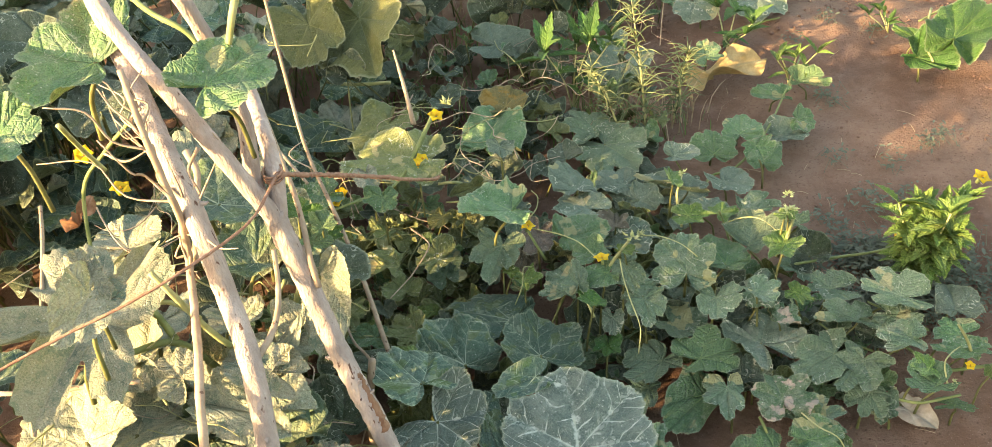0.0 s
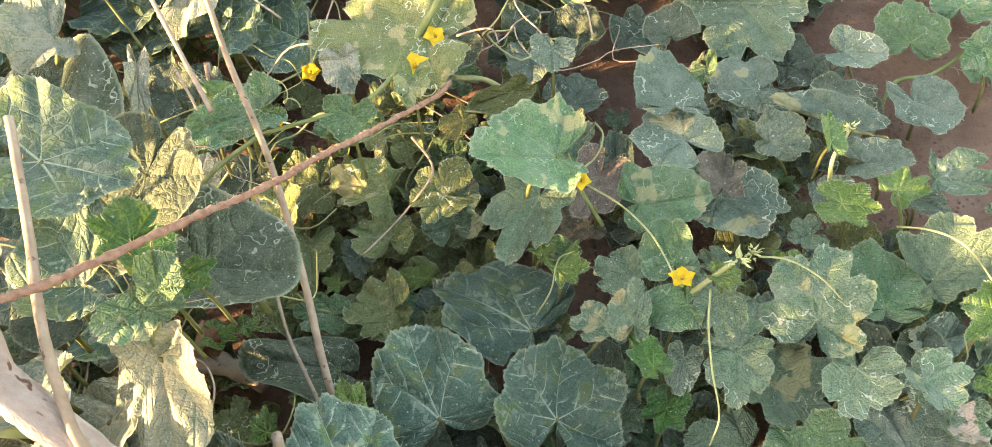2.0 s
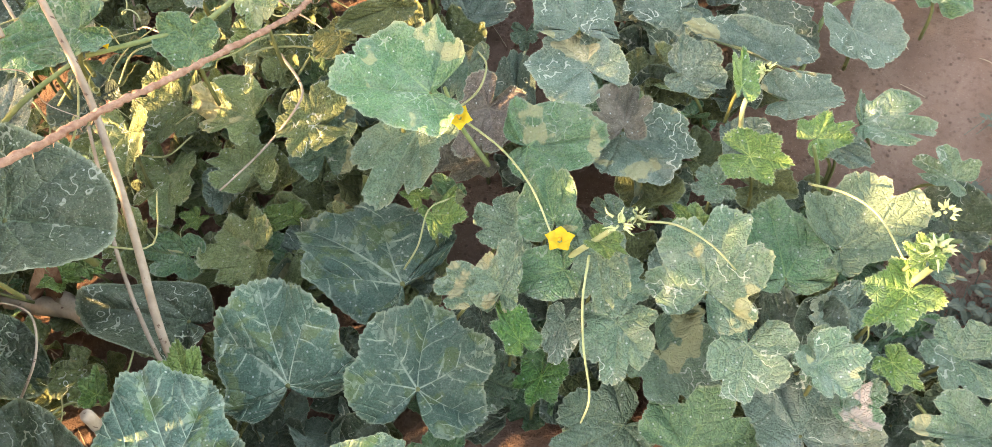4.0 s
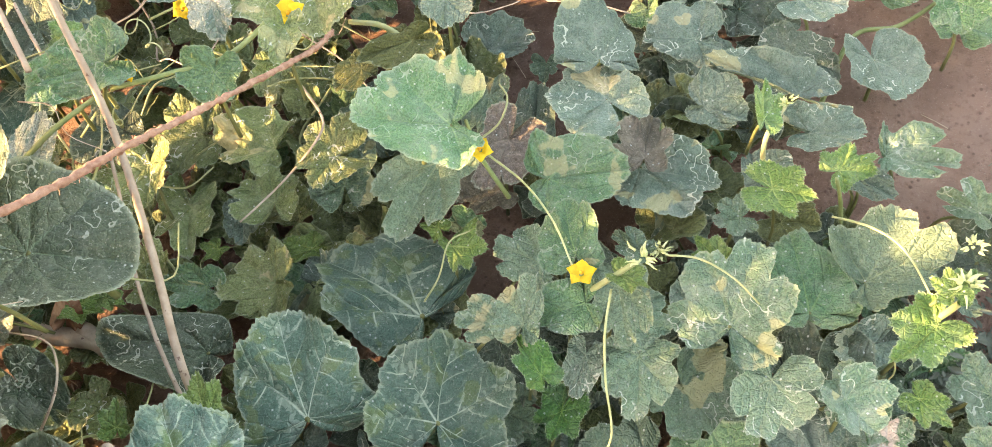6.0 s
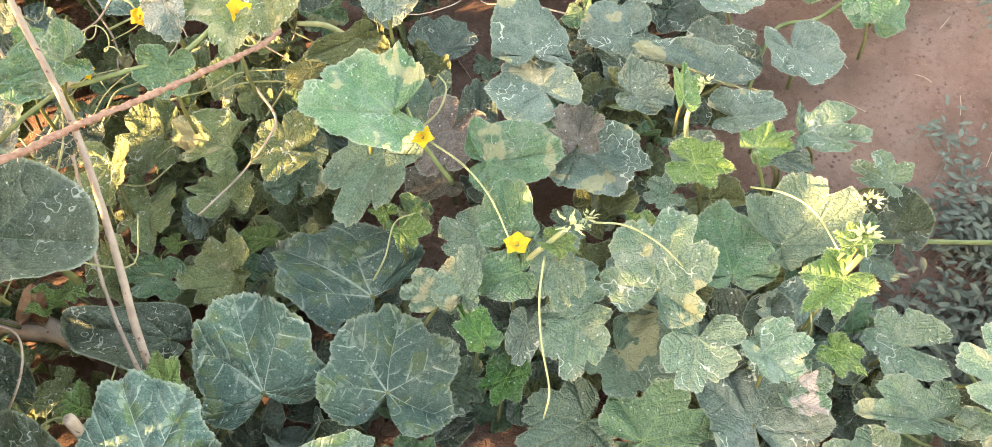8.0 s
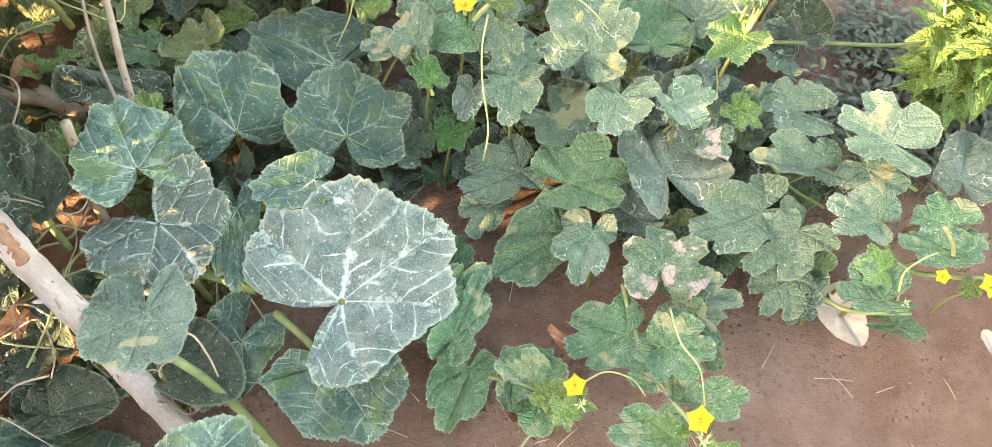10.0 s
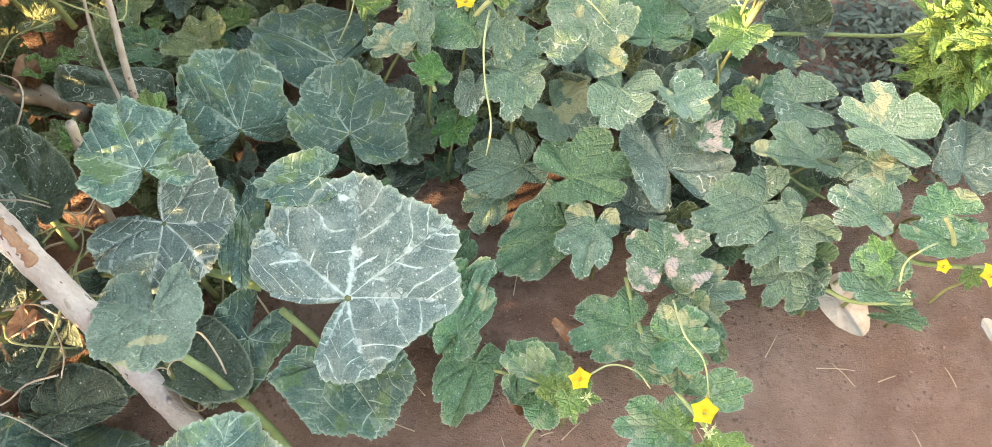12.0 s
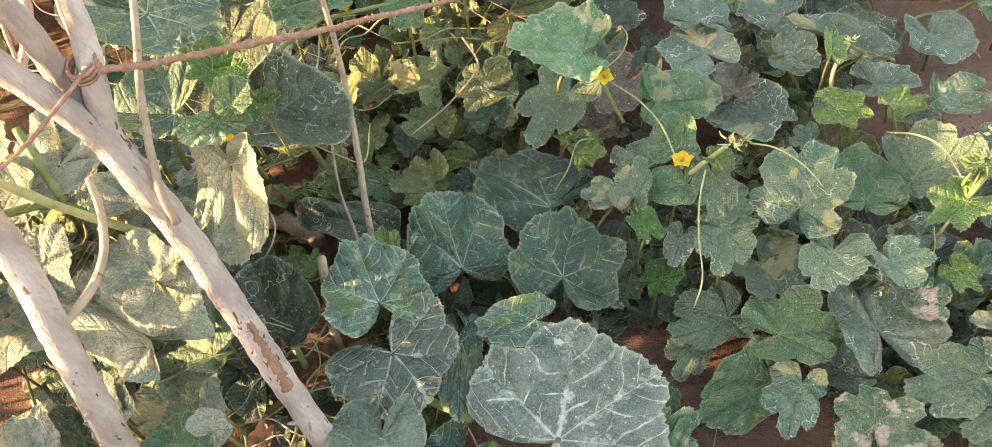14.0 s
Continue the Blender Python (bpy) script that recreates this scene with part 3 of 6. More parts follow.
def build_ground():
    fine = lambda a, b, s: list(np.arange(a, b, s))
    xs = [-400, -120, -40, -15, -6, -3, -2, -1.6] + fine(-1.3, 1.9, 0.018) + [2.0, 2.3, 3, 5, 10, 30, 100, 400]
    ys = [-400, -120, -40, -12, -4, -1.5, -0.6, -0.2] + fine(0.05, 3.2, 0.018) + [3.4, 4, 6, 10, 25, 60, 150, 400]
    verts = [(x, y, ground_height(x, y)) for y in ys for x in xs]
    nx = len(xs)
    faces = [(j * nx + i, j * nx + i + 1, (j + 1) * nx + i + 1, (j + 1) * nx + i) for j in range(len(ys) - 1) for i in range(nx - 1)]
    ob = part("ground", verts, faces, M_SOIL, None)
    return tagged(ob, "bare red-brown trodden garden soil with crumbs", "soil", kind="structure")


build_ground()

# ---- plants ----
GROUP = "vines in the bed"
pumpkin = thing("pumpkin_plant", -0.15, 0.95, 0, "sprawling pumpkin plant with large dusty blue-green leaves", "pumpkin plant", GROUP)
shade = thing("melon_plant", -0.25, 1.30, 0, "melon vine with green and young leaves among dry sticks", "melon plant", GROUP)
middle = thing("melon_plant", 0.20, 1.25, 0, "dense melon vine with grey-green lobed leaves and yellow flowers", "melon plant", GROUP)
right = thing("melon_plant", 0.60, 1.15, 0, "melon vine with dusty deeply lobed leaves on bare soil", "melon plant", GROUP)
front = thing("melon_plant", 0.36, 0.85, 0, "short melon runner with fresh leaves and open flowers", "melon plant", GROUP)
rear = thing("melon_plant", 0.55, 1.80, 0, "thin melon runner with round leaves creeping over soil", "melon plant", GROUP)

leaf(front, "B", 0.218, 0.945, 0.033, 4, 6, -42, 0.077, 0.081)
leaf(front, "B", 0.342, 0.851, 0.047, 2, -9, 50, 0.064, 0.076)
leaf(front, "Y", 0.363, 0.846, 0.077, 9, 19, -100, 0.039, 0.041)
leaf(front, "Y", 0.356, 0.842, 0.082, -6, -3, 57, 0.033, 0.035)
leaf(front, "Y", 0.366, 0.835, 0.087, 1, 0, -163, 0.028, 0.030)
leaf(front, "B", 0.480, 0.885, 0.079, -3, -10, 78, 0.064, 0.068, side=0.48, base=0.016)
leaf(front, "B", 0.434, 0.939, 0.037, 3, -3, 113, 0.074, 0.088, side=0.41, base=0.028)
leaf(front, "C", 0.310, 0.869, 0.048, 5, -3, -76, 0.062, 0.074, side=0.53, base=0.011)
leaf(front, "C", 0.260, 0.886, 0.020, 8, -2, 165, 0.077, 0.076, side=0.43, base=0.029)
leaf(front, "B", 0.239, 0.909, 0.048, 1, 1, -15, 0.085, 0.057, side=0.46, base=0.032)
leaf(front, "B", 0.219, 0.997, 0.038, 4, 1, -14, 0.046, 0.050, side=0.41, base=0.018)
leaf(middle, "M", -0.070, 1.391, 0.081, 10, 5, 13, 0.072, 0.082)
leaf(middle, "D", 0.116, 1.447, 0.115, -2, -15, 160, 0.074, 0.078)
leaf(middle, "R", 0.059, 1.488, 0.298, -9, -16, -175, 0.033, 0.055)
leaf(middle, "R", 0.112, 1.475, 0.089, -4, -16, 52, 0.039, 0.045)
leaf(middle, "Y", 0.352, 1.321, 0.119, 2, -20, 47, 0.038, 0.040)
leaf(middle, "M", 0.374, 1.380, 0.107, 3, -3, 111, 0.030, 0.051)
leaf(middle, "M", 0.250, 1.255, 0.179, -13, 13, -170, 0.057, 0.060)
leaf(middle, "Y", 0.058, 1.322, 0.129, 3, -14, 52, 0.026, 0.028)
leaf(middle, "Y", 0.250, 1.255, 0.209, 4, -11, -112, 0.031, 0.033)
leaf(middle, "B", -0.070, 0.689, 0.138, 9, -1, -9, 0.027, 0.058)
leaf(middle, "M", 0.143, 1.157, 0.050, 6, 9, -103, 0.044, 0.074)
leaf(middle, "O", -0.095, 1.441, 0.297, -3, -8, -178, 0.042, 0.043, side=0.53, base=0.016)
leaf(middle, "O", -0.186, 1.541, 0.083, -8, -9, -175, 0.052, 0.052, side=0.32, base=0.020)
leaf(middle, "O", -0.155, 1.521, 0.075, -7, -2, -156, 0.050, 0.049, side=0.44, base=0.019)
leaf(middle, "O", -0.160, 1.423, 0.090, -1, -3, 74, 0.090, 0.096, side=0.48, base=0.012)
leaf(middle, "O", -0.147, 1.357, 0.078, 7, 0, 18, 0.045, 0.084, side=0.59, base=0.028)
leaf(middle, "O", -0.080, 1.409, 0.110, 1, -7, 104, 0.045, 0.091, side=0.48, base=0.041)
leaf(middle, "O", -0.126, 1.265, 0.063, -7, -2, 111, 0.061, 0.096, side=0.43, base=0.025)
leaf(middle, "C", 0.069, 1.398, 0.214, 7, 4, 97, 0.102, 0.134, side=0.43, base=0.034)
leaf(middle, "M", 0.046, 1.397, 0.137, -0, -10, 162, 0.098, 0.096, side=0.44, base=0.037)
leaf(middle, "D", 0.106, 1.422, 0.039, -2, 2, 104, 0.056, 0.112, side=0.31, base=0.021)
leaf(middle, "C", 0.168, 1.382, 0.149, 0, 10, -75, 0.087, 0.093, side=0.55, base=0.024)
leaf(middle, "C", 0.206, 1.286, 0.179, -4, -2, 15, 0.066, 0.067, side=0.57, base=0.025)
leaf(middle, "M", 0.168, 1.300, 0.114, 1, -5, 73, 0.054, 0.070, side=0.44, base=0.020)
leaf(middle, "M", 0.082, 1.515, 0.098, -4, -1, -175, 0.063, 0.059, side=0.43, base=0.024)
leaf(middle, "R", 0.136, 1.505, 0.037, 15, -0, 2, 0.070, 0.061, side=0.55, base=0.027)
leaf(middle, "R", 0.207, 1.547, 0.140, 5, 9, 14, 0.089, 0.108, side=0.52, base=0.017)
leaf(middle, "R", 0.221, 1.505, 0.124, -5, -3, 41, 0.067, 0.108, side=0.62, base=0.051)
leaf(middle, "R", 0.265, 1.438, 0.095, -1, 3, -93, 0.092, 0.106, side=0.40, base=0.033)
leaf(middle, "D", 0.267, 1.432, 0.125, -11, 4, -7, 0.068, 0.066, side=0.59, base=0.026)
leaf(middle, "R", 0.327, 1.500, 0.131, -4, 15, -97, 0.050, 0.069, side=0.67, base=0.021)
leaf(middle, "Y", 0.377, 1.436, 0.214, -3, 17, -0, 0.046, 0.037, side=0.50, base=0.018)
leaf(middle, "Y", 0.393, 1.380, 0.174, 4, 9, -100, 0.043, 0.061, side=0.48, base=0.031)
leaf(middle, "R", 0.393, 1.421, 0.114, -10, -6, 15, 0.041, 0.062, side=0.31, base=0.015)
leaf(middle, "M", 0.358, 1.236, 0.159, 25, -0, -16, 0.084, 0.115, side=0.54, base=0.035)
leaf(middle, "C", 0.434, 1.262, 0.149, 4, 4, 11, 0.091, 0.092, side=0.47, base=0.017)
leaf(middle, "M", 0.402, 1.197, 0.132, -2, 7, 167, 0.060, 0.082, side=0.57, base=0.032)
leaf(middle, "M", 0.324, 1.193, 0.084, -6, -9, -131, 0.065, 0.130, side=0.59, base=0.031)
leaf(middle, "M", 0.165, 1.203, 0.187, 17, -0, -4, 0.049, 0.048, side=0.63, base=0.019)
leaf(middle, "C", 0.220, 1.235, 0.179, -10, -7, 111, 0.051, 0.061, side=0.49, base=0.016)
leaf(middle, "M", 0.143, 1.211, 0.166, 5, 1, 95, 0.046, 0.055, side=0.47, base=0.017)
leaf(middle, "V", 0.187, 1.161, 0.179, -2, 9, 37, 0.044, 0.041, side=0.47, base=0.017)
leaf(middle, "V", 0.207, 1.155, 0.084, 4, 3, 164, 0.035, 0.052, side=0.50, base=0.030)
leaf(middle, "M", 0.261, 1.240, 0.146, -6, -8, -158, 0.039, 0.064, side=0.71, base=0.024)
leaf(middle, "M", 0.276, 1.201, 0.143, -3, -5, -178, 0.060, 0.076, side=0.50, base=0.020)
leaf(middle, "M", 0.273, 1.331, 0.098, -7, -7, 59, 0.038, 0.036, side=0.43, base=0.014)
leaf(middle, "R", 0.225, 1.212, 0.095, -2, 5, 170, 0.047, 0.042, side=0.53, base=0.018)
leaf(middle, "Y", 0.075, 1.307, 0.119, 14, -3, -145, 0.043, 0.050, side=0.72, base=0.016)
leaf(middle, "U", 0.005, 1.515, 0.195, 4, -10, 124, 0.067, 0.037, side=0.72, base=0.025)
leaf(middle, "U", -0.069, 1.522, 0.124, -5, 0, 138, 0.043, 0.043, side=0.52, base=0.016)
leaf(middle, "M", 0.267, 1.096, 0.034, -5, -1, 156, 0.056, 0.060, side=0.35, base=0.021)
leaf(middle, "M", 0.293, 1.118, 0.074, -5, -0, 121, 0.075, 0.090, side=0.40, base=0.027)
leaf(middle, "B", 0.353, 1.099, 0.089, -1, 3, -72, 0.076, 0.099, side=0.57, base=0.042)
leaf(middle, "C", 0.354, 1.058, 0.045, -1, 2, 130, 0.104, 0.097, side=0.48, base=0.040)
leaf(middle, "M", 0.384, 1.046, 0.072, -2, 0, 168, 0.070, 0.071, side=0.41, base=0.025)
leaf(pumpkin, "G", -0.368, 1.115, 0.079, -16, -9, -123, 0.065, 0.076)
leaf(pumpkin, "G", -0.008, 1.171, 0.060, 1, 5, -152, 0.041, 0.043)
leaf(pumpkin, "P", 0.004, 0.881, 0.049, -8, -1, 156, 0.089, 0.096)
leaf(pumpkin, "P", 0.036, 0.672, 0.105, 9, 4, 5, 0.112, 0.182)
leaf(pumpkin, "G", -0.236, 0.821, 0.059, -28, -6, -122, 0.028, 0.055)
leaf(pumpkin, "W", -0.391, 0.784, 0.608, -14, -39, 174, 0.065, 0.068)
leaf(pumpkin, "W", -0.529, 0.864, 0.297, 30, -29, 9, 0.074, 0.172)
leaf(pumpkin, "W", -0.476, 0.885, 0.277, -3, -14, -53, 0.105, 0.250)
leaf(pumpkin, "W", -0.471, 1.054, 0.327, -14, 2, 171, 0.088, 0.123)
leaf(pumpkin, "W", -0.408, 1.012, 0.248, -17, 30, -168, 0.108, 0.132)
leaf(pumpkin, "G", -0.321, 1.244, 0.359, -21, -6, 162, 0.110, 0.144)
leaf(pumpkin, "G", -0.795, 1.709, 0.497, -9, -15, 146, 0.102, 0.244)
leaf(pumpkin, "G", -0.672, 1.560, 0.418, 9, -3, 27, 0.129, 0.136)
leaf(pumpkin, "U", -0.177, 1.786, 0.199, -2, 4, 149, 0.126, 0.135)
leaf(pumpkin, "W", -0.530, 1.703, 0.249, -22, 31, -155, 0.073, 0.106)
leaf(pumpkin, "W", -0.546, 1.728, 0.269, -26, -5, 151, 0.066, 0.106)
leaf(pumpkin, "P", -0.397, 1.850, 0.120, 4, -17, 53, 0.179, 0.195)
leaf(pumpkin, "G", -0.438, 1.377, 0.329, -7, 16, -144, 0.072, 0.075)
leaf(pumpkin, "W", -0.470, 1.696, 0.200, -13, 12, 156, 0.091, 0.116)
leaf(pumpkin, "G", -0.467, 1.524, 0.150, 13, -15, 38, 0.065, 0.084)
leaf(pumpkin, "G", -0.392, 1.124, 0.298, 12, -13, 96, 0.049, 0.105)
leaf(pumpkin, "W", -0.301, 1.012, 0.298, 22, 23, -143, 0.098, 0.148)
leaf(pumpkin, "W", -0.482, 0.989, 0.327, -26, -33, 71, 0.104, 0.109)
leaf(pumpkin, "G", -0.257, 0.907, 0.099, -1, 17, -141, 0.041, 0.049)
leaf(pumpkin, "W", -0.305, 0.815, 0.297, -18, 8, -142, 0.035, 0.037)
leaf(pumpkin, "W", -0.378, 0.767, 0.277, -6, 9, -149, 0.040, 0.059)
leaf(pumpkin, "W", -0.408, 1.097, 0.278, 4, 10, -146, 0.051, 0.054)
leaf(pumpkin, "G", -0.433, 0.863, 0.198, 8, 5, -56, 0.053, 0.096)
leaf(pumpkin, "G", -0.374, 0.791, 0.198, 2, -16, 151, 0.038, 0.091)
leaf(pumpkin, "W", -0.288, 0.932, 0.327, 16, -21, 61, 0.076, 0.081)
leaf(pumpkin, "W", -0.190, 0.807, 0.277, 21, 3, -22, 0.021, 0.048)
leaf(pumpkin, "W", -0.290, 0.803, 0.287, -3, 14, -136, 0.030, 0.060)
leaf(pumpkin, "W", -0.340, 0.737, 0.296, 6, 12, 38, 0.046, 0.057)
leaf(pumpkin, "W", -0.301, 1.037, 0.258, -18, 2, 175, 0.050, 0.109)
leaf(pumpkin, "W", -0.399, 0.914, 0.346, 7, -16, 38, 0.067, 0.072)
leaf(pumpkin, "W", -0.335, 1.007, 0.357, 2, -11, 18, 0.047, 0.088)
leaf(pumpkin, "P", -0.376, 0.838, 0.237, 11, -6, -24, 0.047, 0.111)
leaf(pumpkin, "W", -0.397, 0.794, 0.607, 36, -13, 17, 0.051, 0.054)
leaf(pumpkin, "W", -0.199, 1.498, 0.260, -22, 1, -161, 0.046, 0.051, side=0.43, base=0.018)
leaf(pumpkin, "W", -0.316, 1.272, 0.270, 5, 1, 2, 0.066, 0.063, 0.3, side=0.46, base=0.025)
leaf(pumpkin, "G", -0.269, 1.185, 0.285, -15, 3, -86, 0.097, 0.140, side=0.58, base=0.044)
leaf(pumpkin, "G", -0.176, 1.174, 0.073, 13, -3, 89, 0.122, 0.095, side=0.52, base=0.022)
leaf(pumpkin, "P", 0.050, 1.237, 0.089, -1, 12, 64, 0.136, 0.164, side=0.42, base=0.017)
leaf(pumpkin, "P", -0.037, 1.107, 0.121, 12, -10, 26, 0.113, 0.142, side=0.49, base=0.024)
leaf(pumpkin, "P", 0.089, 1.121, 0.111, 4, 5, -4, 0.089, 0.145, side=0.48, base=0.045)
leaf(pumpkin, "G", 0.136, 1.221, 0.050, 1, 2, -160, 0.074, 0.058, side=0.36, base=0.028)
leaf(pumpkin, "S", -0.082, 0.969, 0.148, -22, 6, -131, 0.074, 0.164, side=0.50, base=0.040)
leaf(pumpkin, "S", 0.124, 0.912, 0.122, 3, 11, -46, 0.139, 0.226, side=0.59, base=0.070)
leaf(pumpkin, "P", -0.101, 1.011, 0.189, -3, 3, 35, 0.100, 0.129, side=0.51, base=0.038)
leaf(pumpkin, "G", -0.227, 0.972, 0.148, 12, -4, 36, 0.092, 0.109, side=0.43, base=0.035)
leaf(pumpkin, "R", -0.059, 0.865, 0.164, 12, -0, -171, 0.077, 0.112, side=0.44, base=0.053)
leaf(pumpkin, "G", -0.179, 0.777, 0.052, 4, 7, -71, 0.073, 0.079, side=0.68, base=0.028)
leaf(pumpkin, "G", -0.057, 0.854, 0.058, -8, -3, -119, 0.087, 0.092, side=0.53, base=0.033)
leaf(pumpkin, "P", 0.107, 0.862, 0.064, 5, -5, -139, 0.116, 0.147, side=0.50, base=0.022)
leaf(pumpkin, "P", -0.013, 1.010, 0.119, 2, 8, -168, 0.102, 0.060, side=0.48, base=0.039)
leaf(pumpkin, "P", 0.074, 1.039, 0.149, -8, -10, 106, 0.072, 0.065, side=0.57, base=0.027)
leaf(pumpkin, "W", -0.290, 0.883, 0.290, -0, -4, 70, 0.127, 0.120, side=0.42, base=0.048)
leaf(pumpkin, "M", -0.246, 0.896, 0.238, -12, -5, 114, 0.094, 0.101, side=0.30, base=0.036)
leaf(pumpkin, "M", -0.249, 0.820, 0.238, 4, -8, 99, 0.066, 0.079, side=0.48, base=0.041)
leaf(pumpkin, "W", -0.209, 0.830, 0.258, 11, 0, 31, 0.032, 0.029, side=0.41, base=0.012)
leaf(pumpkin, "X", -0.480, 0.929, 0.460, -8, -8, 164, 0.155, 0.197, side=0.43, base=0.104)
leaf(pumpkin, "G", -0.439, 1.274, 0.360, 4, 8, 10, 0.137, 0.151, side=0.49, base=0.026)
leaf(pumpkin, "W", -0.455, 1.384, 0.400, 10, -12, 119, 0.059, 0.108, side=0.39, base=0.022)
leaf(pumpkin, "W", -0.442, 1.457, 0.280, -10, -2, -164, 0.076, 0.030, side=0.57, base=0.029)
leaf(pumpkin, "P", -0.336, 1.668, 0.120, -0, -22, 110, 0.080, 0.115, side=0.49, base=0.030)
leaf(pumpkin, "W", -0.217, 1.035, 0.400, -60, 1, 174, 0.115, 0.078, side=0.61, base=0.044)
leaf(pumpkin, "P", -0.321, 1.106, 0.380, 7, -13, 99, 0.066, 0.124, side=0.31, base=0.025)
leaf(pumpkin, "P", -0.386, 1.210, 0.420, -12, 13, -99, 0.094, 0.135, side=0.54, base=0.073)
leaf(pumpkin, "T", 0.089, 1.949, 0.120, 17, -5, -1, 0.077, 0.130, side=0.54, base=0.029)
leaf(rear, "R", 0.326, 1.619, 0.055, 23, 0, 43, 0.070, 0.096)
leaf(rear, "R", 0.434, 1.704, 0.041, -26, 0, 141, 0.032, 0.043)
leaf(rear, "U", -0.241, 2.077, 0.329, -18, 29, -177, 0.220, 0.262)
leaf(rear, "U", -0.355, 2.046, 0.339, -21, 23, -173, 0.159, 0.174)
leaf(rear, "M", 0.307, 1.817, 0.070, 5, 7, -152, 0.119, 0.175)
leaf(rear, "M", 0.291, 1.868, 0.080, 15, 5, 33, 0.078, 0.148)
leaf(rear, "R", 0.405, 2.144, 0.120, -10, -9, 147, 0.146, 0.154)
leaf(rear, "R", 0.673, 2.472, 0.100, -16, 12, -149, 0.076, 0.166)
leaf(rear, "R", 0.856, 2.466, 0.100, -9, 21, -143, 0.085, 0.183)
leaf(rear, "B", 0.623, 2.139, 0.100, 7, -3, -5, 0.083, 0.088)
leaf(rear, "R", 0.726, 1.840, 0.030, 1, 20, -94, 0.067, 0.091)
leaf(rear, "M", -0.370, 1.796, 0.081, 15, -13, 17, 0.038, 0.057)
leaf(rear, "R", 0.320, 1.632, 0.083, 4, 5, 93, 0.065, 0.096, side=0.36, base=0.033)
leaf(rear, "R", 0.433, 1.537, 0.118, 14, -8, 80, 0.117, 0.065, side=0.28, base=0.044)
leaf(rear, "R", 0.436, 1.632, 0.051, 3, -0, -93, 0.065, 0.110, side=0.47, base=0.040)
leaf(rear, "R", 0.438, 1.681, 0.110, 8, 8, -103, 0.055, 0.082, side=0.46, base=0.025)
leaf(rear, "R", 0.536, 1.638, 0.060, 0, -7, -165, 0.063, 0.108, side=0.61, base=0.045)
leaf(rear, "R", 0.002, 1.665, 0.099, -3, -6, -169, 0.059, 0.073, side=0.54, base=0.022)
leaf(rear, "R", 0.060, 1.635, 0.030, 0, 17, -72, 0.062, 0.070, side=0.72, base=0.036)
leaf(rear, "M", 0.136, 1.625, 0.020, 4, 4, -179, 0.030, 0.038, side=0.45, base=0.011)
leaf(rear, "B", 0.624, 1.703, 0.099, -18, 5, -174, 0.042, 0.074, side=0.51, base=0.016)
leaf(rear, "C", 0.031, 1.808, 0.100, 14, 6, -16, 0.150, 0.161, side=0.46, base=0.020)
leaf(rear, "R", 0.088, 2.331, 0.101, -8, 11, -98, 0.117, 0.165, side=0.44, base=0.074)
leaf(rear, "O", -0.104, 1.555, 0.247, 0, 2, 92, 0.156, 0.173, 0.45, side=0.44, base=0.059)
leaf(rear, "C", 0.549, 1.760, 0.050, 24, -5, -12, 0.065, 0.112, side=0.52, base=0.025)
leaf(rear, "C", 0.629, 1.836, 0.050, 12, -4, -18, 0.072, 0.101, side=0.44, base=0.027)
leaf(rear, "C", 0.648, 1.710, 0.049, 10, -0, -16, 0.082, 0.085, side=0.48, base=0.031)
leaf(rear, "C", 0.774, 1.990, 0.051, 3, -16, 82, 0.076, 0.071, side=0.50, base=0.029)
leaf(rear, "C", 0.776, 1.865, 0.050, -13, 13, -115, 0.042, 0.082, side=0.56, base=0.016)
leaf(rear, "B", 0.837, 2.050, 0.051, -2, 19, -122, 0.083, 0.063, side=0.68, base=0.031)
leaf(rear, "N", 1.158, 2.094, 0.061, -9, 13, -127, 0.103, 0.147, side=0.65, base=0.039)
leaf(rear, "N", 1.207, 2.188, 0.061, 5, -16, 31, 0.088, 0.060, side=0.48, base=0.033)
leaf(rear, "N", 1.250, 2.101, 0.100, 11, 11, -47, 0.190, 0.162, side=0.51, base=0.072)
leaf(right, "R", 0.508, 1.256, 0.098, 8, 4, 123, 0.050, 0.052)
leaf(right, "Y", 0.525, 1.249, 0.254, -14, -21, 9, 0.029, 0.031)
leaf(right, "Y", 0.532, 1.254, 0.250, 4, 9, -33, 0.026, 0.028)
leaf(right, "Y", 0.538, 1.196, 0.126, -11, 16, -130, 0.037, 0.039)
leaf(right, "B", 0.470, 0.907, 0.094, 8, 10, -88, 0.050, 0.080)
leaf(right, "B", 0.474, 0.826, 0.047, 6, -7, 97, 0.061, 0.067)
leaf(right, "B", 0.509, 0.855, 0.077, 10, -1, -74, 0.050, 0.052)
leaf(right, "Y", 0.528, 0.805, 0.057, -6, 6, -86, 0.040, 0.042)
leaf(right, "Y", 0.517, 0.801, 0.057, -3, 7, 120, 0.028, 0.029)
leaf(right, "Y", 0.481, 0.818, 0.077, 3, 5, 60, 0.033, 0.037)
leaf(right, "L", 0.611, 1.018, 0.056, -2, -9, 146, 0.056, 0.070)
leaf(right, "M", 0.697, 1.156, 0.086, 4, 16, -127, 0.051, 0.074)
leaf(right, "Y", 0.697, 1.017, 0.101, 9, -5, 84, 0.032, 0.052)
leaf(right, "Y", 0.805, 1.023, 0.078, -7, 12, 157, 0.022, 0.024)
leaf(right, "R", 0.454, 1.513, 0.078, -4, 2, -76, 0.067, 0.073, side=0.55, base=0.033)
leaf(right, "L", 0.529, 1.474, 0.103, 5, 5, -93, 0.078, 0.074, side=0.60, base=0.010)
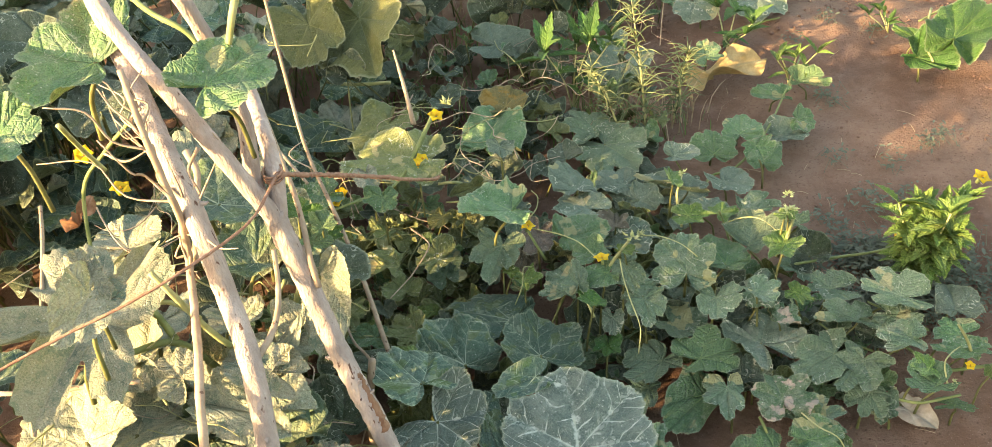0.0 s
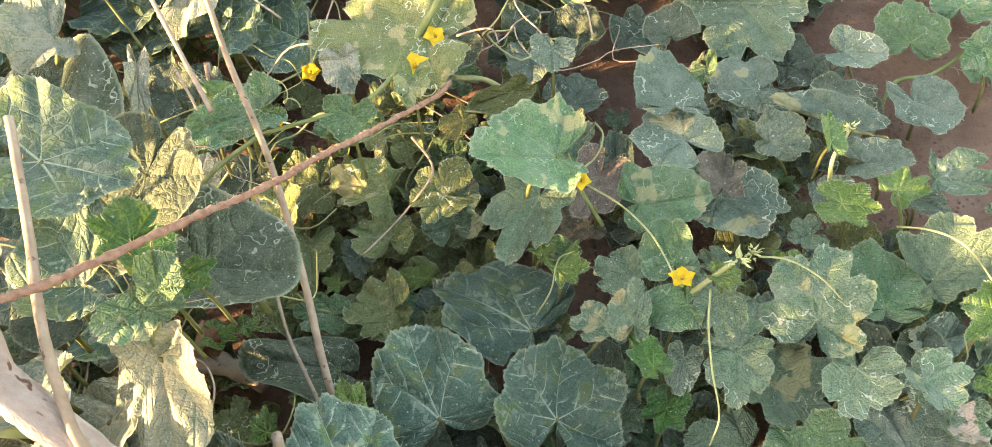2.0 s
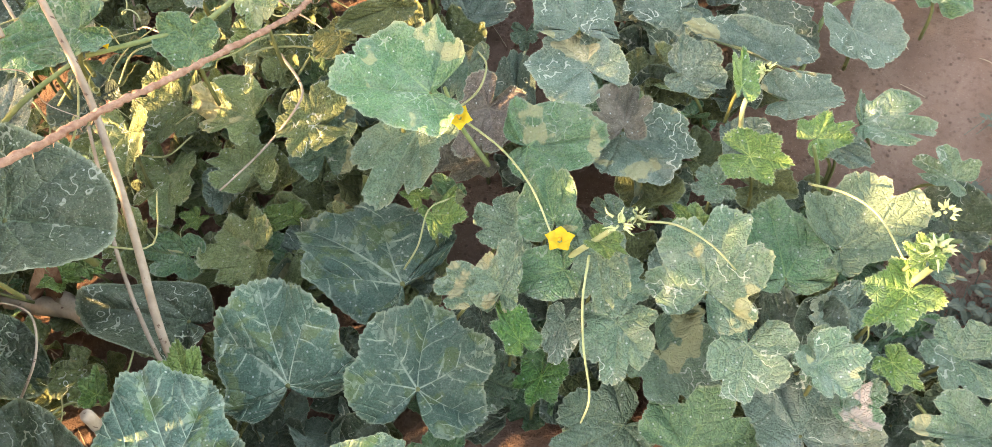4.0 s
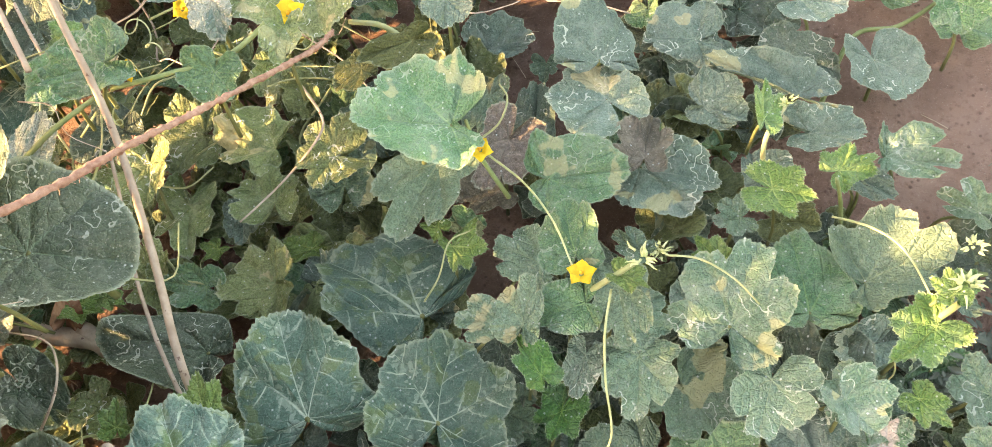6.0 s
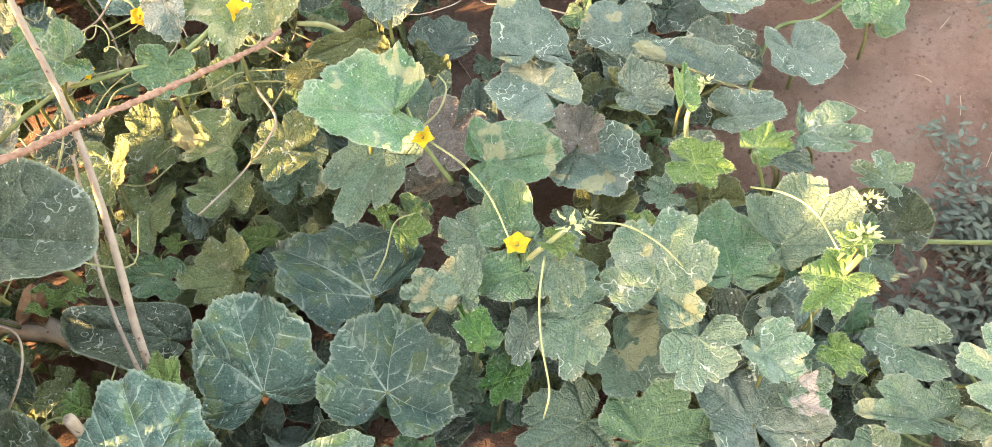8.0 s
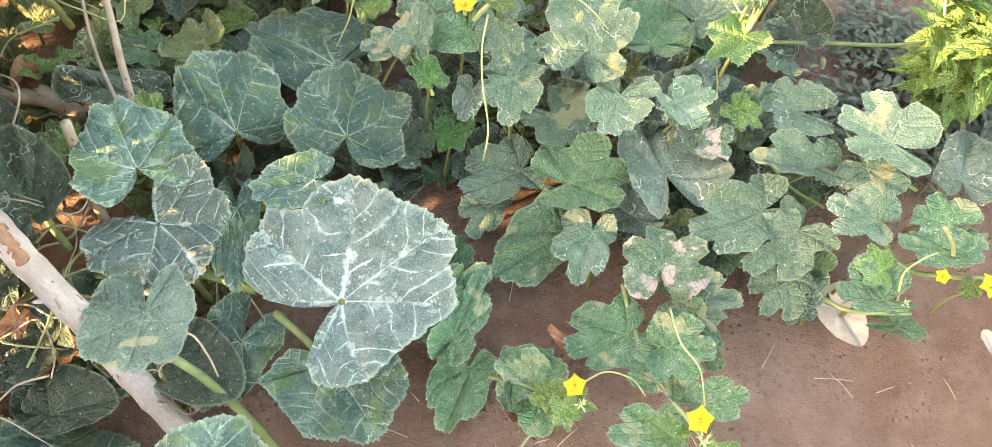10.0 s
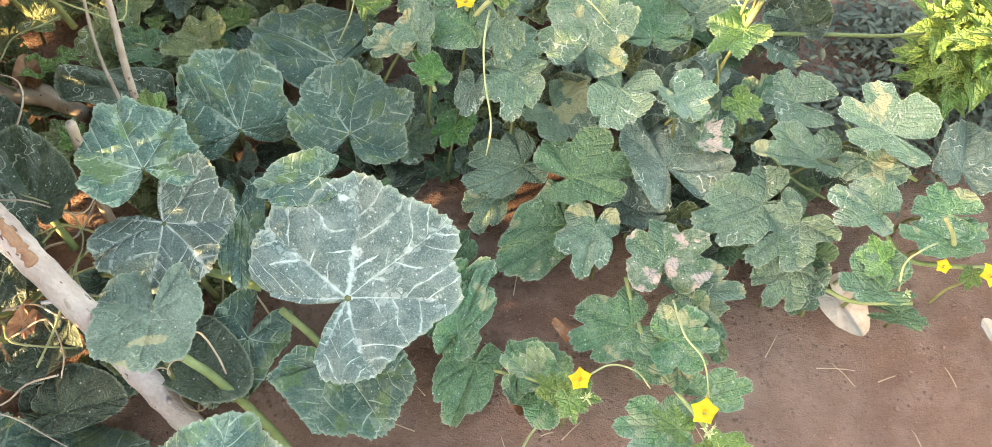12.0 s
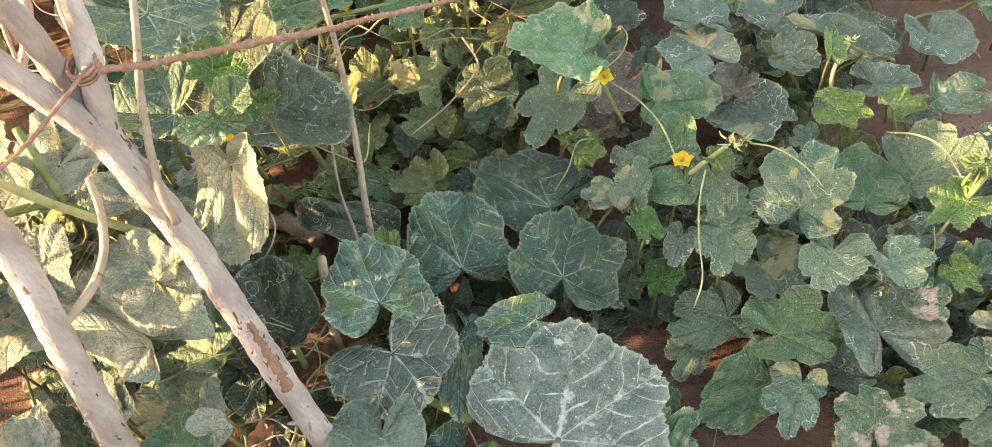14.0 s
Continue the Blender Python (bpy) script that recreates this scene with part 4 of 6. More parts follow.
leaf(right, "Y", 0.472, 1.436, 0.128, -5, -0, -56, 0.052, 0.051, side=0.52, base=0.020)
leaf(right, "R", 0.497, 1.443, 0.109, -3, 0, -118, 0.045, 0.042, side=0.41, base=0.017)
leaf(right, "L", 0.623, 1.419, 0.095, 3, -23, 62, 0.046, 0.048, side=0.36, base=0.020)
leaf(right, "M", 0.485, 1.297, 0.157, 4, -1, -63, 0.091, 0.095, side=0.63, base=0.027)
leaf(right, "Y", 0.529, 1.240, 0.203, -6, -2, 133, 0.057, 0.063, side=0.49, base=0.019)
leaf(right, "G", 0.473, 1.220, 0.108, -1, 6, -15, 0.052, 0.056, side=0.47, base=0.020)
leaf(right, "M", 0.463, 1.179, 0.152, -4, 2, -135, 0.039, 0.069, side=0.66, base=0.022)
leaf(right, "R", 0.464, 1.126, 0.082, -5, -3, 19, 0.096, 0.128, side=0.39, base=0.051)
leaf(right, "M", 0.479, 1.185, 0.129, 2, -15, 80, 0.036, 0.063, side=0.40, base=0.020)
leaf(right, "K", 0.499, 1.152, 0.104, 8, -2, -120, 0.037, 0.064, side=0.71, base=0.014)
leaf(right, "M", 0.611, 1.214, 0.108, 6, -10, 86, 0.041, 0.078, side=0.49, base=0.048)
leaf(right, "L", 0.633, 1.143, 0.096, 13, -6, 91, 0.080, 0.065, side=0.35, base=0.037)
leaf(right, "L", 0.720, 1.180, 0.108, 5, -7, 70, 0.069, 0.100, side=0.40, base=0.052)
leaf(right, "R", 0.800, 1.143, 0.099, -8, 2, -17, 0.085, 0.077, side=0.43, base=0.037)
leaf(right, "M", 0.577, 1.092, 0.077, 3, -8, 115, 0.097, 0.089, side=0.52, base=0.037)
leaf(right, "L", 0.618, 1.073, 0.072, -11, -6, 133, 0.082, 0.088, side=0.53, base=0.028)
leaf(right, "M", 0.632, 1.007, 0.030, -6, -2, 155, 0.037, 0.057, side=0.41, base=0.040)
leaf(right, "K", 0.463, 1.010, 0.070, 11, 1, 6, 0.047, 0.100, side=0.44, base=0.039)
leaf(right, "M", 0.488, 0.982, 0.047, 3, 8, -86, 0.072, 0.071, side=0.53, base=0.027)
leaf(right, "B", 0.495, 0.945, 0.087, -5, 11, -149, 0.063, 0.051, side=0.40, base=0.018)
leaf(right, "M", 0.693, 1.071, 0.112, -5, -4, 67, 0.057, 0.072, side=0.47, base=0.022)
leaf(right, "B", 0.778, 1.084, 0.098, -5, -10, 75, 0.040, 0.071, side=0.46, base=0.033)
leaf(right, "B", 0.777, 1.052, 0.097, -0, 10, 90, 0.061, 0.058, side=0.50, base=0.023)
leaf(right, "B", 0.786, 1.066, 0.088, -3, 4, -74, 0.045, 0.051, side=0.37, base=0.017)
leaf(right, "B", 0.700, 0.986, 0.096, -2, 4, 93, 0.053, 0.070, side=0.28, base=0.030)
leaf(right, "B", 0.727, 0.973, 0.057, -6, -6, -95, 0.036, 0.037, side=0.54, base=0.037)
leaf(shade, "O", -0.287, 1.371, 0.119, -8, 5, -171, 0.057, 0.075)
leaf(shade, "O", -0.140, 1.540, 0.061, 13, -1, -174, 0.054, 0.056)
leaf(shade, "R", -0.193, 1.350, 0.049, 10, -14, -165, 0.045, 0.047)
leaf(shade, "Y", -0.435, 1.466, 0.094, -2, -26, 95, 0.027, 0.029)
leaf(shade, "R", -0.482, 1.521, 0.100, -1, -18, 145, 0.038, 0.074)
leaf(shade, "R", -0.468, 1.583, 0.120, -7, 0, -125, 0.050, 0.067)
leaf(shade, "Y", -0.353, 1.214, 0.055, -7, -10, -96, 0.038, 0.045)
leaf(shade, "Y", -0.306, 1.220, 0.079, 7, 2, -101, 0.026, 0.028)
leaf(shade, "Y", -0.224, 1.075, 0.121, 12, -6, 16, 0.031, 0.033)
leaf(shade, "O", -0.279, 1.109, 0.061, 6, 4, 143, 0.039, 0.071)
leaf(shade, "B", -0.202, 1.249, 0.068, 5, -19, 88, 0.051, 0.054)
leaf(shade, "Y", -0.210, 1.305, 0.049, 4, 7, 145, 0.022, 0.038)
leaf(shade, "B", -0.521, 1.022, 0.248, -5, 16, -145, 0.066, 0.070)
leaf(shade, "Y", -0.317, 1.431, 0.261, -12, 4, 165, 0.040, 0.085)
leaf(shade, "B", -0.223, 0.777, 0.257, -3, -17, 42, 0.054, 0.091)
leaf(shade, "C", -0.257, 1.379, 0.300, -3, -14, 113, 0.066, 0.073, side=0.40, base=0.029)
leaf(shade, "C", -0.163, 1.400, 0.270, -16, -8, 173, 0.033, 0.066, side=0.45, base=0.025)
leaf(shade, "O", -0.271, 1.453, 0.051, -6, -4, 103, 0.069, 0.109, side=0.51, base=0.027)
leaf(shade, "O", -0.306, 1.362, 0.064, 7, -1, 80, 0.062, 0.079, side=0.52, base=0.014)
leaf(shade, "O", -0.261, 1.357, 0.049, 10, -3, -166, 0.073, 0.077, side=0.45, base=0.042)
leaf(shade, "G", -0.339, 1.416, 0.120, 3, -3, 143, 0.062, 0.073, side=0.48, base=0.024)
leaf(shade, "O", -0.161, 1.255, 0.030, 2, 13, 105, 0.069, 0.087, side=0.55, base=0.026)
leaf(shade, "Y", -0.119, 1.088, 0.164, -1, 8, 30, 0.051, 0.051, side=0.59, base=0.020)
leaf(shade, "Y", -0.096, 1.314, 0.059, 9, -2, 121, 0.046, 0.034, side=0.38, base=0.017)
leaf(shade, "B", -0.375, 0.960, 0.787, 6, -19, 75, 0.072, 0.176, side=0.51, base=0.027)
leaf(shade, "C", -0.218, 0.814, 0.818, 7, 25, -30, 0.082, 0.092, side=0.45, base=0.031)
leaf(shade, "B", -0.450, 0.863, 0.763, -4, 18, -88, 0.040, 0.113, side=0.50, base=0.015)
leaf(shade, "C", -0.334, 1.412, 0.250, -2, -16, 153, 0.059, 0.072, side=0.71, base=0.023)
leaf(shade, "V", -0.241, 1.106, 0.460, 7, -4, 141, 0.028, 0.078, side=0.52, base=0.034)
leaf(shade, "C", -0.204, 1.065, 0.460, 15, 3, 23, 0.034, 0.039, side=0.41, base=0.013)
leaf(shade, "C", -0.225, 1.056, 0.440, 5, -8, 113, 0.040, 0.051, side=0.58, base=0.015)
leaf(shade, "C", -0.220, 1.060, 0.440, -10, 12, -77, 0.030, 0.043, side=0.65, base=0.012)
leaf(shade, "V", -0.210, 1.099, 0.420, 5, 13, -53, 0.031, 0.032, side=0.32, base=0.012)

# ---- stems, tendrils, flowers ----
stem(middle, [(0.214, 1.246, 0.165), (0.238, 1.252, 0.198), (0.261, 1.261, 0.223)], 0.0034, 0.0026, M_PALE_STEM)
bud_cluster(middle, 0.269, 1.267, 0.222, 0.020, 3)
bud_cluster(middle, 0.283, 1.277, 0.222, 0.014, 5)
stem(middle, [(0.393, 1.418, 0.118), (0.384, 1.431, 0.182), (0.397, 1.452, 0.216)], 0.0030, 0.0022, M_PALE_STEM)
bud_cluster(middle, 0.398, 1.454, 0.216, 0.014, 7)
stem(right, [(0.490, 1.402, 0.061), (0.474, 1.405, 0.118), (0.461, 1.410, 0.154)], 0.0026, 0.0020, M_STEM)
stem(right, [(0.528, 1.250, 0.168), (0.534, 1.249, 0.207), (0.542, 1.253, 0.246)], 0.0034, 0.0028, M_PALE_STEM)
bud_cluster(right, 0.534, 1.258, 0.255, 0.022, 11)
bud_cluster(right, 0.539, 1.289, 0.264, 0.014, 13)
stem(middle, [(0.186, 1.168, 0.140), (0.176, 1.184, 0.165), (0.168, 1.200, 0.170)], 0.0026, 0.0018, M_PALE_STEM)
bud_cluster(middle, 0.057, 1.329, 0.126, 0.012, 17)
stem(shade, [(-0.262, 1.371, 0.269), (-0.203, 1.393, 0.273), (-0.159, 1.420, 0.267), (-0.129, 1.456, 0.272), (-0.120, 1.467, 0.280)], 0.0026, 0.0030, M_STEM)
stem(middle, [(-0.069, 1.528, 0.200), (-0.030, 1.525, 0.200), (0.004, 1.514, 0.179), (0.023, 1.525, 0.122)], 0.0030, 0.0042, M_PALE_STEM)
stem(middle, [(-0.056, 1.490, 0.181), (-0.013, 1.490, 0.179), (0.019, 1.514, 0.160)], 0.0016, 0.0018, M_PALE_STEM)
stem(middle, [(0.081, 1.409, 0.207), (0.095, 1.393, 0.165), (0.124, 1.380, 0.102)], 0.0020, 0.0028, M_STEM)
stem(pumpkin, [(-0.322, 1.278, 0.269), (-0.289, 1.308, 0.288), (-0.252, 1.340, 0.300)], 0.0030, 0.0024, M_STEM)
stem(pumpkin, [(-0.237, 0.933, 0.096), (-0.225, 0.924, 0.069), (-0.247, 0.902, 0.052), (-0.301, 0.879, 0.043)], 0.006, 0.007, M_STEM)
stem(pumpkin, [(-0.180, 0.940, 0.053), (-0.108, 0.952, 0.058), (-0.054, 0.950, 0.064), (0.012, 0.936, 0.065)], 0.0055, 0.0055, M_STEM)
stem(pumpkin, [(-0.046, 0.839, 0.102), (-0.012, 0.825, 0.070), (0.041, 0.790, 0.025), (0.080, 0.755, 0.010)], 0.0050, 0.0055, M_STEM)
stem(pumpkin, [(0.041, 0.910, 0.070), (0.083, 0.883, 0.060), (0.107, 0.856, 0.060)], 0.0045, 0.004, M_STEM)
stem(pumpkin, [(-0.294, 1.037, 0.076), (-0.240, 0.989, 0.086), (-0.222, 0.969, 0.050)], 0.004, 0.005, M_STEM)
stem(pumpkin, [(-0.482, 0.964, 0.354), (-0.432, 0.999, 0.334), (-0.387, 1.000, 0.274), (-0.344, 0.996, 0.174)], 0.0050, 0.0065, M_STEM)
stem(pumpkin, [(-0.483, 1.052, 0.393), (-0.451, 1.022, 0.363), (-0.430, 1.003, 0.334)], 0.0048, 0.0055, M_STEM)
stem(shade, [(-0.258, 1.089, 0.352), (-0.294, 1.088, 0.272), (-0.374, 1.122, 0.135)], 0.0040, 0.0050, M_PALE_STEM)
stem(shade, [(-0.287, 1.102, 0.343), (-0.312, 1.105, 0.293), (-0.327, 1.106, 0.231)], 0.0030, 0.0034, M_PALE_STEM)
stem(pumpkin, [(-0.398, 0.941, 0.507), (-0.379, 0.938, 0.468), (-0.363, 0.970, 0.372), (-0.340, 0.999, 0.293)], 0.0040, 0.0050, M_PALE_STEM)
stem(pumpkin, [(-0.419, 0.934, 0.460), (-0.391, 0.948, 0.450), (-0.365, 0.956, 0.411)], 0.0032, 0.0034, M_PALE_STEM)
stem(shade, [(-0.184, 0.883, 0.880), (-0.191, 0.865, 0.860), (-0.200, 0.861, 0.835)], 0.0040, 0.0034, M_PALE_STEM)
stem(pumpkin, [(-0.479, 1.355, 0.720), (-0.424, 1.296, 0.700), (-0.373, 1.275, 0.670), (-0.350, 1.270, 0.600)], 0.0044, 0.0040, M_STEM)
stem(pumpkin, [(-0.474, 1.021, 0.681), (-0.493, 1.090, 0.605), (-0.503, 1.145, 0.539)], 0.0036, 0.0036, M_PALE_STEM)
stem(pumpkin, [(-0.448, 1.157, 0.606), (-0.518, 1.193, 0.539), (-0.575, 1.205, 0.472), (-0.592, 1.173, 0.355)], 0.0028, 0.0032, M_STEM)
stem(pumpkin, [(-0.333, 2.017, 0.198), (-0.270, 1.990, 0.198), (-0.178, 1.982, 0.197)], 0.0045, 0.0045, M_PALE_STEM)
stem(pumpkin, [(-0.061, 1.660, 0.296), (-0.089, 1.589, 0.277), (-0.135, 1.540, 0.219)], 0.0040, 0.0050, M_STEM)
bud_cluster(pumpkin, -0.035, 1.639, 0.316, 0.022, 23)
stem(right, [(0.650, 0.998, 0.054), (0.680, 0.984, 0.058), (0.740, 0.985, 0.066)], 0.0026, 0.0022, M_STEM)
stem(right, [(0.709, 1.105, 0.055), (0.736, 1.042, 0.066), (0.781, 1.031, 0.074), (0.838, 1.034, 0.073)], 0.0030, 0.0030, M_STEM)
stem(right, [(0.599, 1.375, 0.030), (0.681, 1.377, 0.035), (0.781, 1.385, 0.035), (0.851, 1.413, 0.037)], 0.0032, 0.0026, M_STEM)
stem(right, [(0.785, 1.046, 0.083), (0.767, 1.046, 0.122), (0.740, 1.041, 0.166)], 0.0028, 0.0022, M_PALE_STEM)
stem(right, [(0.582, 1.177, 0.063), (0.620, 1.145, 0.045), (0.664, 1.129, 0.030)], 0.0020, 0.0020, M_STEM)
stem(right, [(0.685, 1.219, 0.061), (0.709, 1.174, 0.072), (0.777, 1.165, 0.030)], 0.0020, 0.0024, M_STEM)
stem(front, [(0.283, 0.875, 0.030), (0.318, 0.865, 0.047), (0.368, 0.842, 0.084)], 0.0024, 0.0020, M_STEM)
stem(front, [(0.369, 0.845, 0.065), (0.337, 0.824, 0.006), (0.321, 0.793, 0.006), (0.322, 0.759, 0.006)], 0.0016, 0.0016, M_PALE_STEM)
stem(front, [(0.423, 0.991, 0.056), (0.439, 0.954, 0.030), (0.459, 0.883, 0.075), (0.507, 0.819, 0.086)], 0.0026, 0.0022, M_STEM)
bud_cluster(front, 0.508, 0.812, 0.096, 0.013, 29)
bud_cluster(front, 0.384, 0.836, 0.094, 0.010, 31)
bud_cluster(right, 0.717, 0.980, 0.105, 0.009, 37)
stem(rear, [(0.481, 1.591, 0.020), (0.521, 1.694, 0.030), (0.580, 1.718, 0.030), (0.643, 1.773, 0.042), (0.718, 1.878, 0.049), (0.874, 2.148, 0.065)], 0.0034, 0.0024, M_STEM)
stem(rear, [(0.764, 2.211, 0.037), (0.722, 2.315, 0.057), (0.838, 2.394, 0.056), (0.963, 2.433, 0.045)], 0.003, 0.003, M_STEM)
stem(rear, [(1.301, 2.334, 0.074), (1.203, 2.153, 0.074), (1.190, 2.068, 0.055)], 0.0034, 0.003, M_PALE_STEM)
stem(rear, [(1.277, 2.341, 0.036), (1.373, 2.363, 0.055), (1.351, 2.203, 0.045), (1.404, 2.172, 0.045)], 0.003, 0.003, M_STEM)

# thin tendrils
stem(middle, [(0.243, 1.244, 0.198), (0.241, 1.202, 0.194), (0.246, 1.161, 0.178), (0.256, 1.124, 0.148), (0.251, 1.109, 0.103)], 0.0013, 0.0010, M_PALE_STEM, "tendril", "long straight pale tendril")
stem(middle, [(0.289, 1.273, 0.222), (0.321, 1.277, 0.212), (0.354, 1.267, 0.199), (0.381, 1.253, 0.178)], 0.0012, 0.0009, M_PALE_STEM, "tendril")
stem(middle, [(0.101, 1.394, 0.170), (0.146, 1.358, 0.179), (0.181, 1.313, 0.189), (0.206, 1.265, 0.188)], 0.0013, 0.0010, M_PALE_STEM, "tendril")
stem(right, [(0.455, 1.364, 0.156), (0.483, 1.340, 0.186), (0.507, 1.311, 0.201), (0.531, 1.265, 0.197)], 0.0013, 0.0010, M_PALE_STEM, "tendril")
stem(middle, [(0.092, 1.402, 0.179), (0.114, 1.414, 0.198), (0.120, 1.439, 0.207), (0.110, 1.450, 0.216)], 0.0014, 0.0009, M_PALE_STEM, "tendril")
stem(middle, [(0.056, 1.241, 0.120), (0.072, 1.257, 0.150), (0.078, 1.292, 0.160), (0.094, 1.317, 0.140)], 0.0011, 0.0008, M_PALE_STEM, "tendril")
stem(front, [(0.469, 0.947, 0.108), (0.478, 0.903, 0.126), (0.497, 0.875, 0.130), (0.507, 0.845, 0.106)], 0.0012, 0.0009, M_PALE_STEM, "tendril")
stem(front, [(0.384, 0.860, 0.093), (0.407, 0.874, 0.093), (0.434, 0.869, 0.094), (0.450, 0.855, 0.085)], 0.0012, 0.0009, M_PALE_STEM, "tendril")
stem(right, [(0.717, 0.989, 0.086), (0.715, 1.009, 0.115), (0.730, 1.022, 0.124), (0.749, 1.034, 0.123)], 0.0014, 0.0010, M_PALE_STEM, "tendril")
stem(right, [(0.520, 1.221, 0.099), (0.513, 1.217, 0.138), (0.510, 1.238, 0.147)], 0.0010, 0.0008, M_PALE_STEM, "tendril")
stem(pumpkin, coil((-0.042, 0.833, 0.102), (-0.090, 0.806, 0.073), 2.5, 0.008), 0.0009, 0.0007, M_STRAW, "tendril", "dry curled tendril")
stem(pumpkin, coil((-0.056, 0.809, 0.066), (-0.024, 0.798, 0.030), 1.5, 0.010), 0.0009, 0.0007, M_STRAW, "tendril", "dry curled tendril")
stem(pumpkin, [(-0.045, 0.858, 0.111), (-0.023, 0.859, 0.120), (-0.009, 0.845, 0.095), (0.001, 0.829, 0.080)], 0.0013, 0.0010, M_STRAW, "tendril", "dry bent tendril")
stem(pumpkin, [(-0.032, 0.939, 0.069), (-0.041, 0.926, 0.030), (-0.049, 0.909, 0.010)], 0.0010, 0.0007, M_STRAW, "tendril", "dry curled tendril")
stem(pumpkin, [(0.004, 0.931, 0.060), (0.018, 0.913, 0.020), (0.013, 0.888, 0.008), (0.009, 0.868, 0.006)], 0.0012, 0.0008, M_STRAW, "tendril", "dry curled tendril")
stem(shade, coil((-0.273, 1.372, 0.237), (-0.273, 1.354, 0.215), 1.5, 0.006), 0.0009, 0.0007, M_PALE_STEM, "tendril")
stem(shade, coil((-0.249, 1.444, 0.230), (-0.306, 1.492, 0.227), 2, 0.010), 0.0009, 0.0008, M_PALE_STEM, "tendril")
stem(middle, coil((-0.103, 1.452, 0.281), (-0.077, 1.437, 0.271), 1.2, 0.008), 0.0010, 0.0008, M_PALE_STEM, "tendril")
stem(pumpkin, coil((-0.339, 1.612, 0.540), (-0.321, 1.446, 0.515), 2.2, 0.012), 0.0010, 0.0008, M_PALE_STEM, "tendril")
stem(pumpkin, [(-0.393, 1.725, 0.442), (-0.347, 1.730, 0.433), (-0.299, 1.747, 0.423), (-0.291, 1.789, 0.422), (-0.304, 1.711, 0.414)], 0.0013, 0.0010, M_PALE_STEM, "tendril")

# open flowers
flower(middle, 0.214, 1.259, 0.193, 0.030, -10, 20)
flower(middle, 0.095, 1.393, 0.177, 0.030, 10, 70)
flower(middle, -0.097, 1.462, 0.290, 0.036, 15, 40)
flower(shade, -0.245, 1.385, 0.282, 0.024, 50, 10)
flower(front, 0.375, 0.853, 0.103, 0.026, 35, 30)
flower(front, 0.500, 0.828, 0.115, 0.030, 28, 15)
flower(right, 0.768, 1.023, 0.089, 0.018, 20, 0)
flower(right, 0.811, 1.011, 0.102, 0.028, 20, 50)
flower(right, 0.815, 1.391, 0.056, 0.026, 20, 50)
flower(pumpkin, -0.060, 1.611, 0.307, 0.034, 20, 30)
flower(pumpkin, -0.095, 1.553, 0.247, 0.030, 20, 60)
flower(pumpkin, -0.576, 1.320, 0.396, 0.036, 20, 60)
flower(pumpkin, -0.590, 1.275, 0.492, 0.034, 40, 10)
flower(pumpkin, -0.482, 0.973, 0.217, 0.030, 20, 10)
flower(pumpkin, -0.260, 1.526, 0.204, 0.028, 20, 10)
flower(rear, 1.027, 1.510, 0.095, 0.040, 20, 40)
flower(shade, -0.269, 1.106, 0.353, 0.022, 60, 40)

# ---- dry branch stake ----
branch = thing("dry_branch", -0.04, 0.78, 0, "bare forked dry branch with peeling bark stuck upright in soil", "branch")
main_line = [(-0.030, 0.770, -0.03), (-0.075, 0.808, 0.07), (-0.123, 0.852, 0.152), (-0.148, 0.876, 0.251), (-0.169, 0.897, 0.312), (-0.187, 0.915, 0.372), (-0.203, 0.931, 0.439), (-0.219, 0.941, 0.519), (-0.230, 0.947, 0.575)]
v, f = tube(main_line, 0.0145, 0.0140, 14, 9, 0.14, 4)
trunk = part("trunk", v, f, M_BARK, branch)
v, f = tube([(-0.226, 0.944, 0.562), (-0.243, 0.937, 0.614), (-0.256, 0.933, 0.650), (-0.275, 0.936, 0.692), (-0.298, 0.938, 0.746), (-0.318, 0.948, 0.776), (-0.345, 0.975, 0.803), (-0.362, 0.990, 0.835), (-0.385, 1.022, 0.862), (-0.42, 1.06, 0.90)], 0.0115, 0.0085, 10, 6, 0.10, 5)
part("limb", v, f, M_BARK, branch)
v, f = tube([(-0.231, 0.947, 0.562), (-0.245, 0.961, 0.610), (-0.240, 0.959, 0.655), (-0.234, 0.951, 0.698), (-0.238, 0.945, 0.760), (-0.246, 0.930, 0.830), (-0.258, 0.905, 0.900)], 0.0110, 0.0080, 10, 6, 0.10, 6)
part("limb", v, f, M_BARK, branch)
v, f = tube([(-0.226, 0.946, 0.555), (-0.221, 0.964, 0.602), (-0.224, 0.984, 0.632), (-0.229, 0.998, 0.660), (-0.242, 1.036, 0.690), (-0.252, 1.060, 0.730)], 0.0115, 0.0080, 10, 6, 0.10, 8)
part("limb", v, f, M_BARK, branch)
v, f = tube([(-0.193, 0.925, 0.470), (-0.197, 0.935, 0.505), (-0.205, 0.975, 0.560), (-0.228, 1.040, 0.590), (-0.250, 1.100, 0.620)], 0.0042, 0.0030, 8, 5, 0.15, 24)
part("twig", v, f, M_TWIG, branch)
v, f = tube([(-0.135, 0.852, 0.180), (-0.128, 0.850, 0.192), (-0.122, 0.850, 0.215)], 0.0026, 0.0012, 6, 3, 0.2, 7)
part("twig_stub", v, f, M_BARK, branch)
v, f = tube([(-0.173, 0.906, 0.356), (-0.164, 0.897, 0.332), (-0.156, 0.888, 0.308), (-0.146, 0.878, 0.280), (-0.139, 0.869, 0.256)], 0.0030, 0.0060, 9, 7, 0.8, 9)
part("torn_bark", v, f, M_WOUND, branch, "torn orange-brown strip of bark")

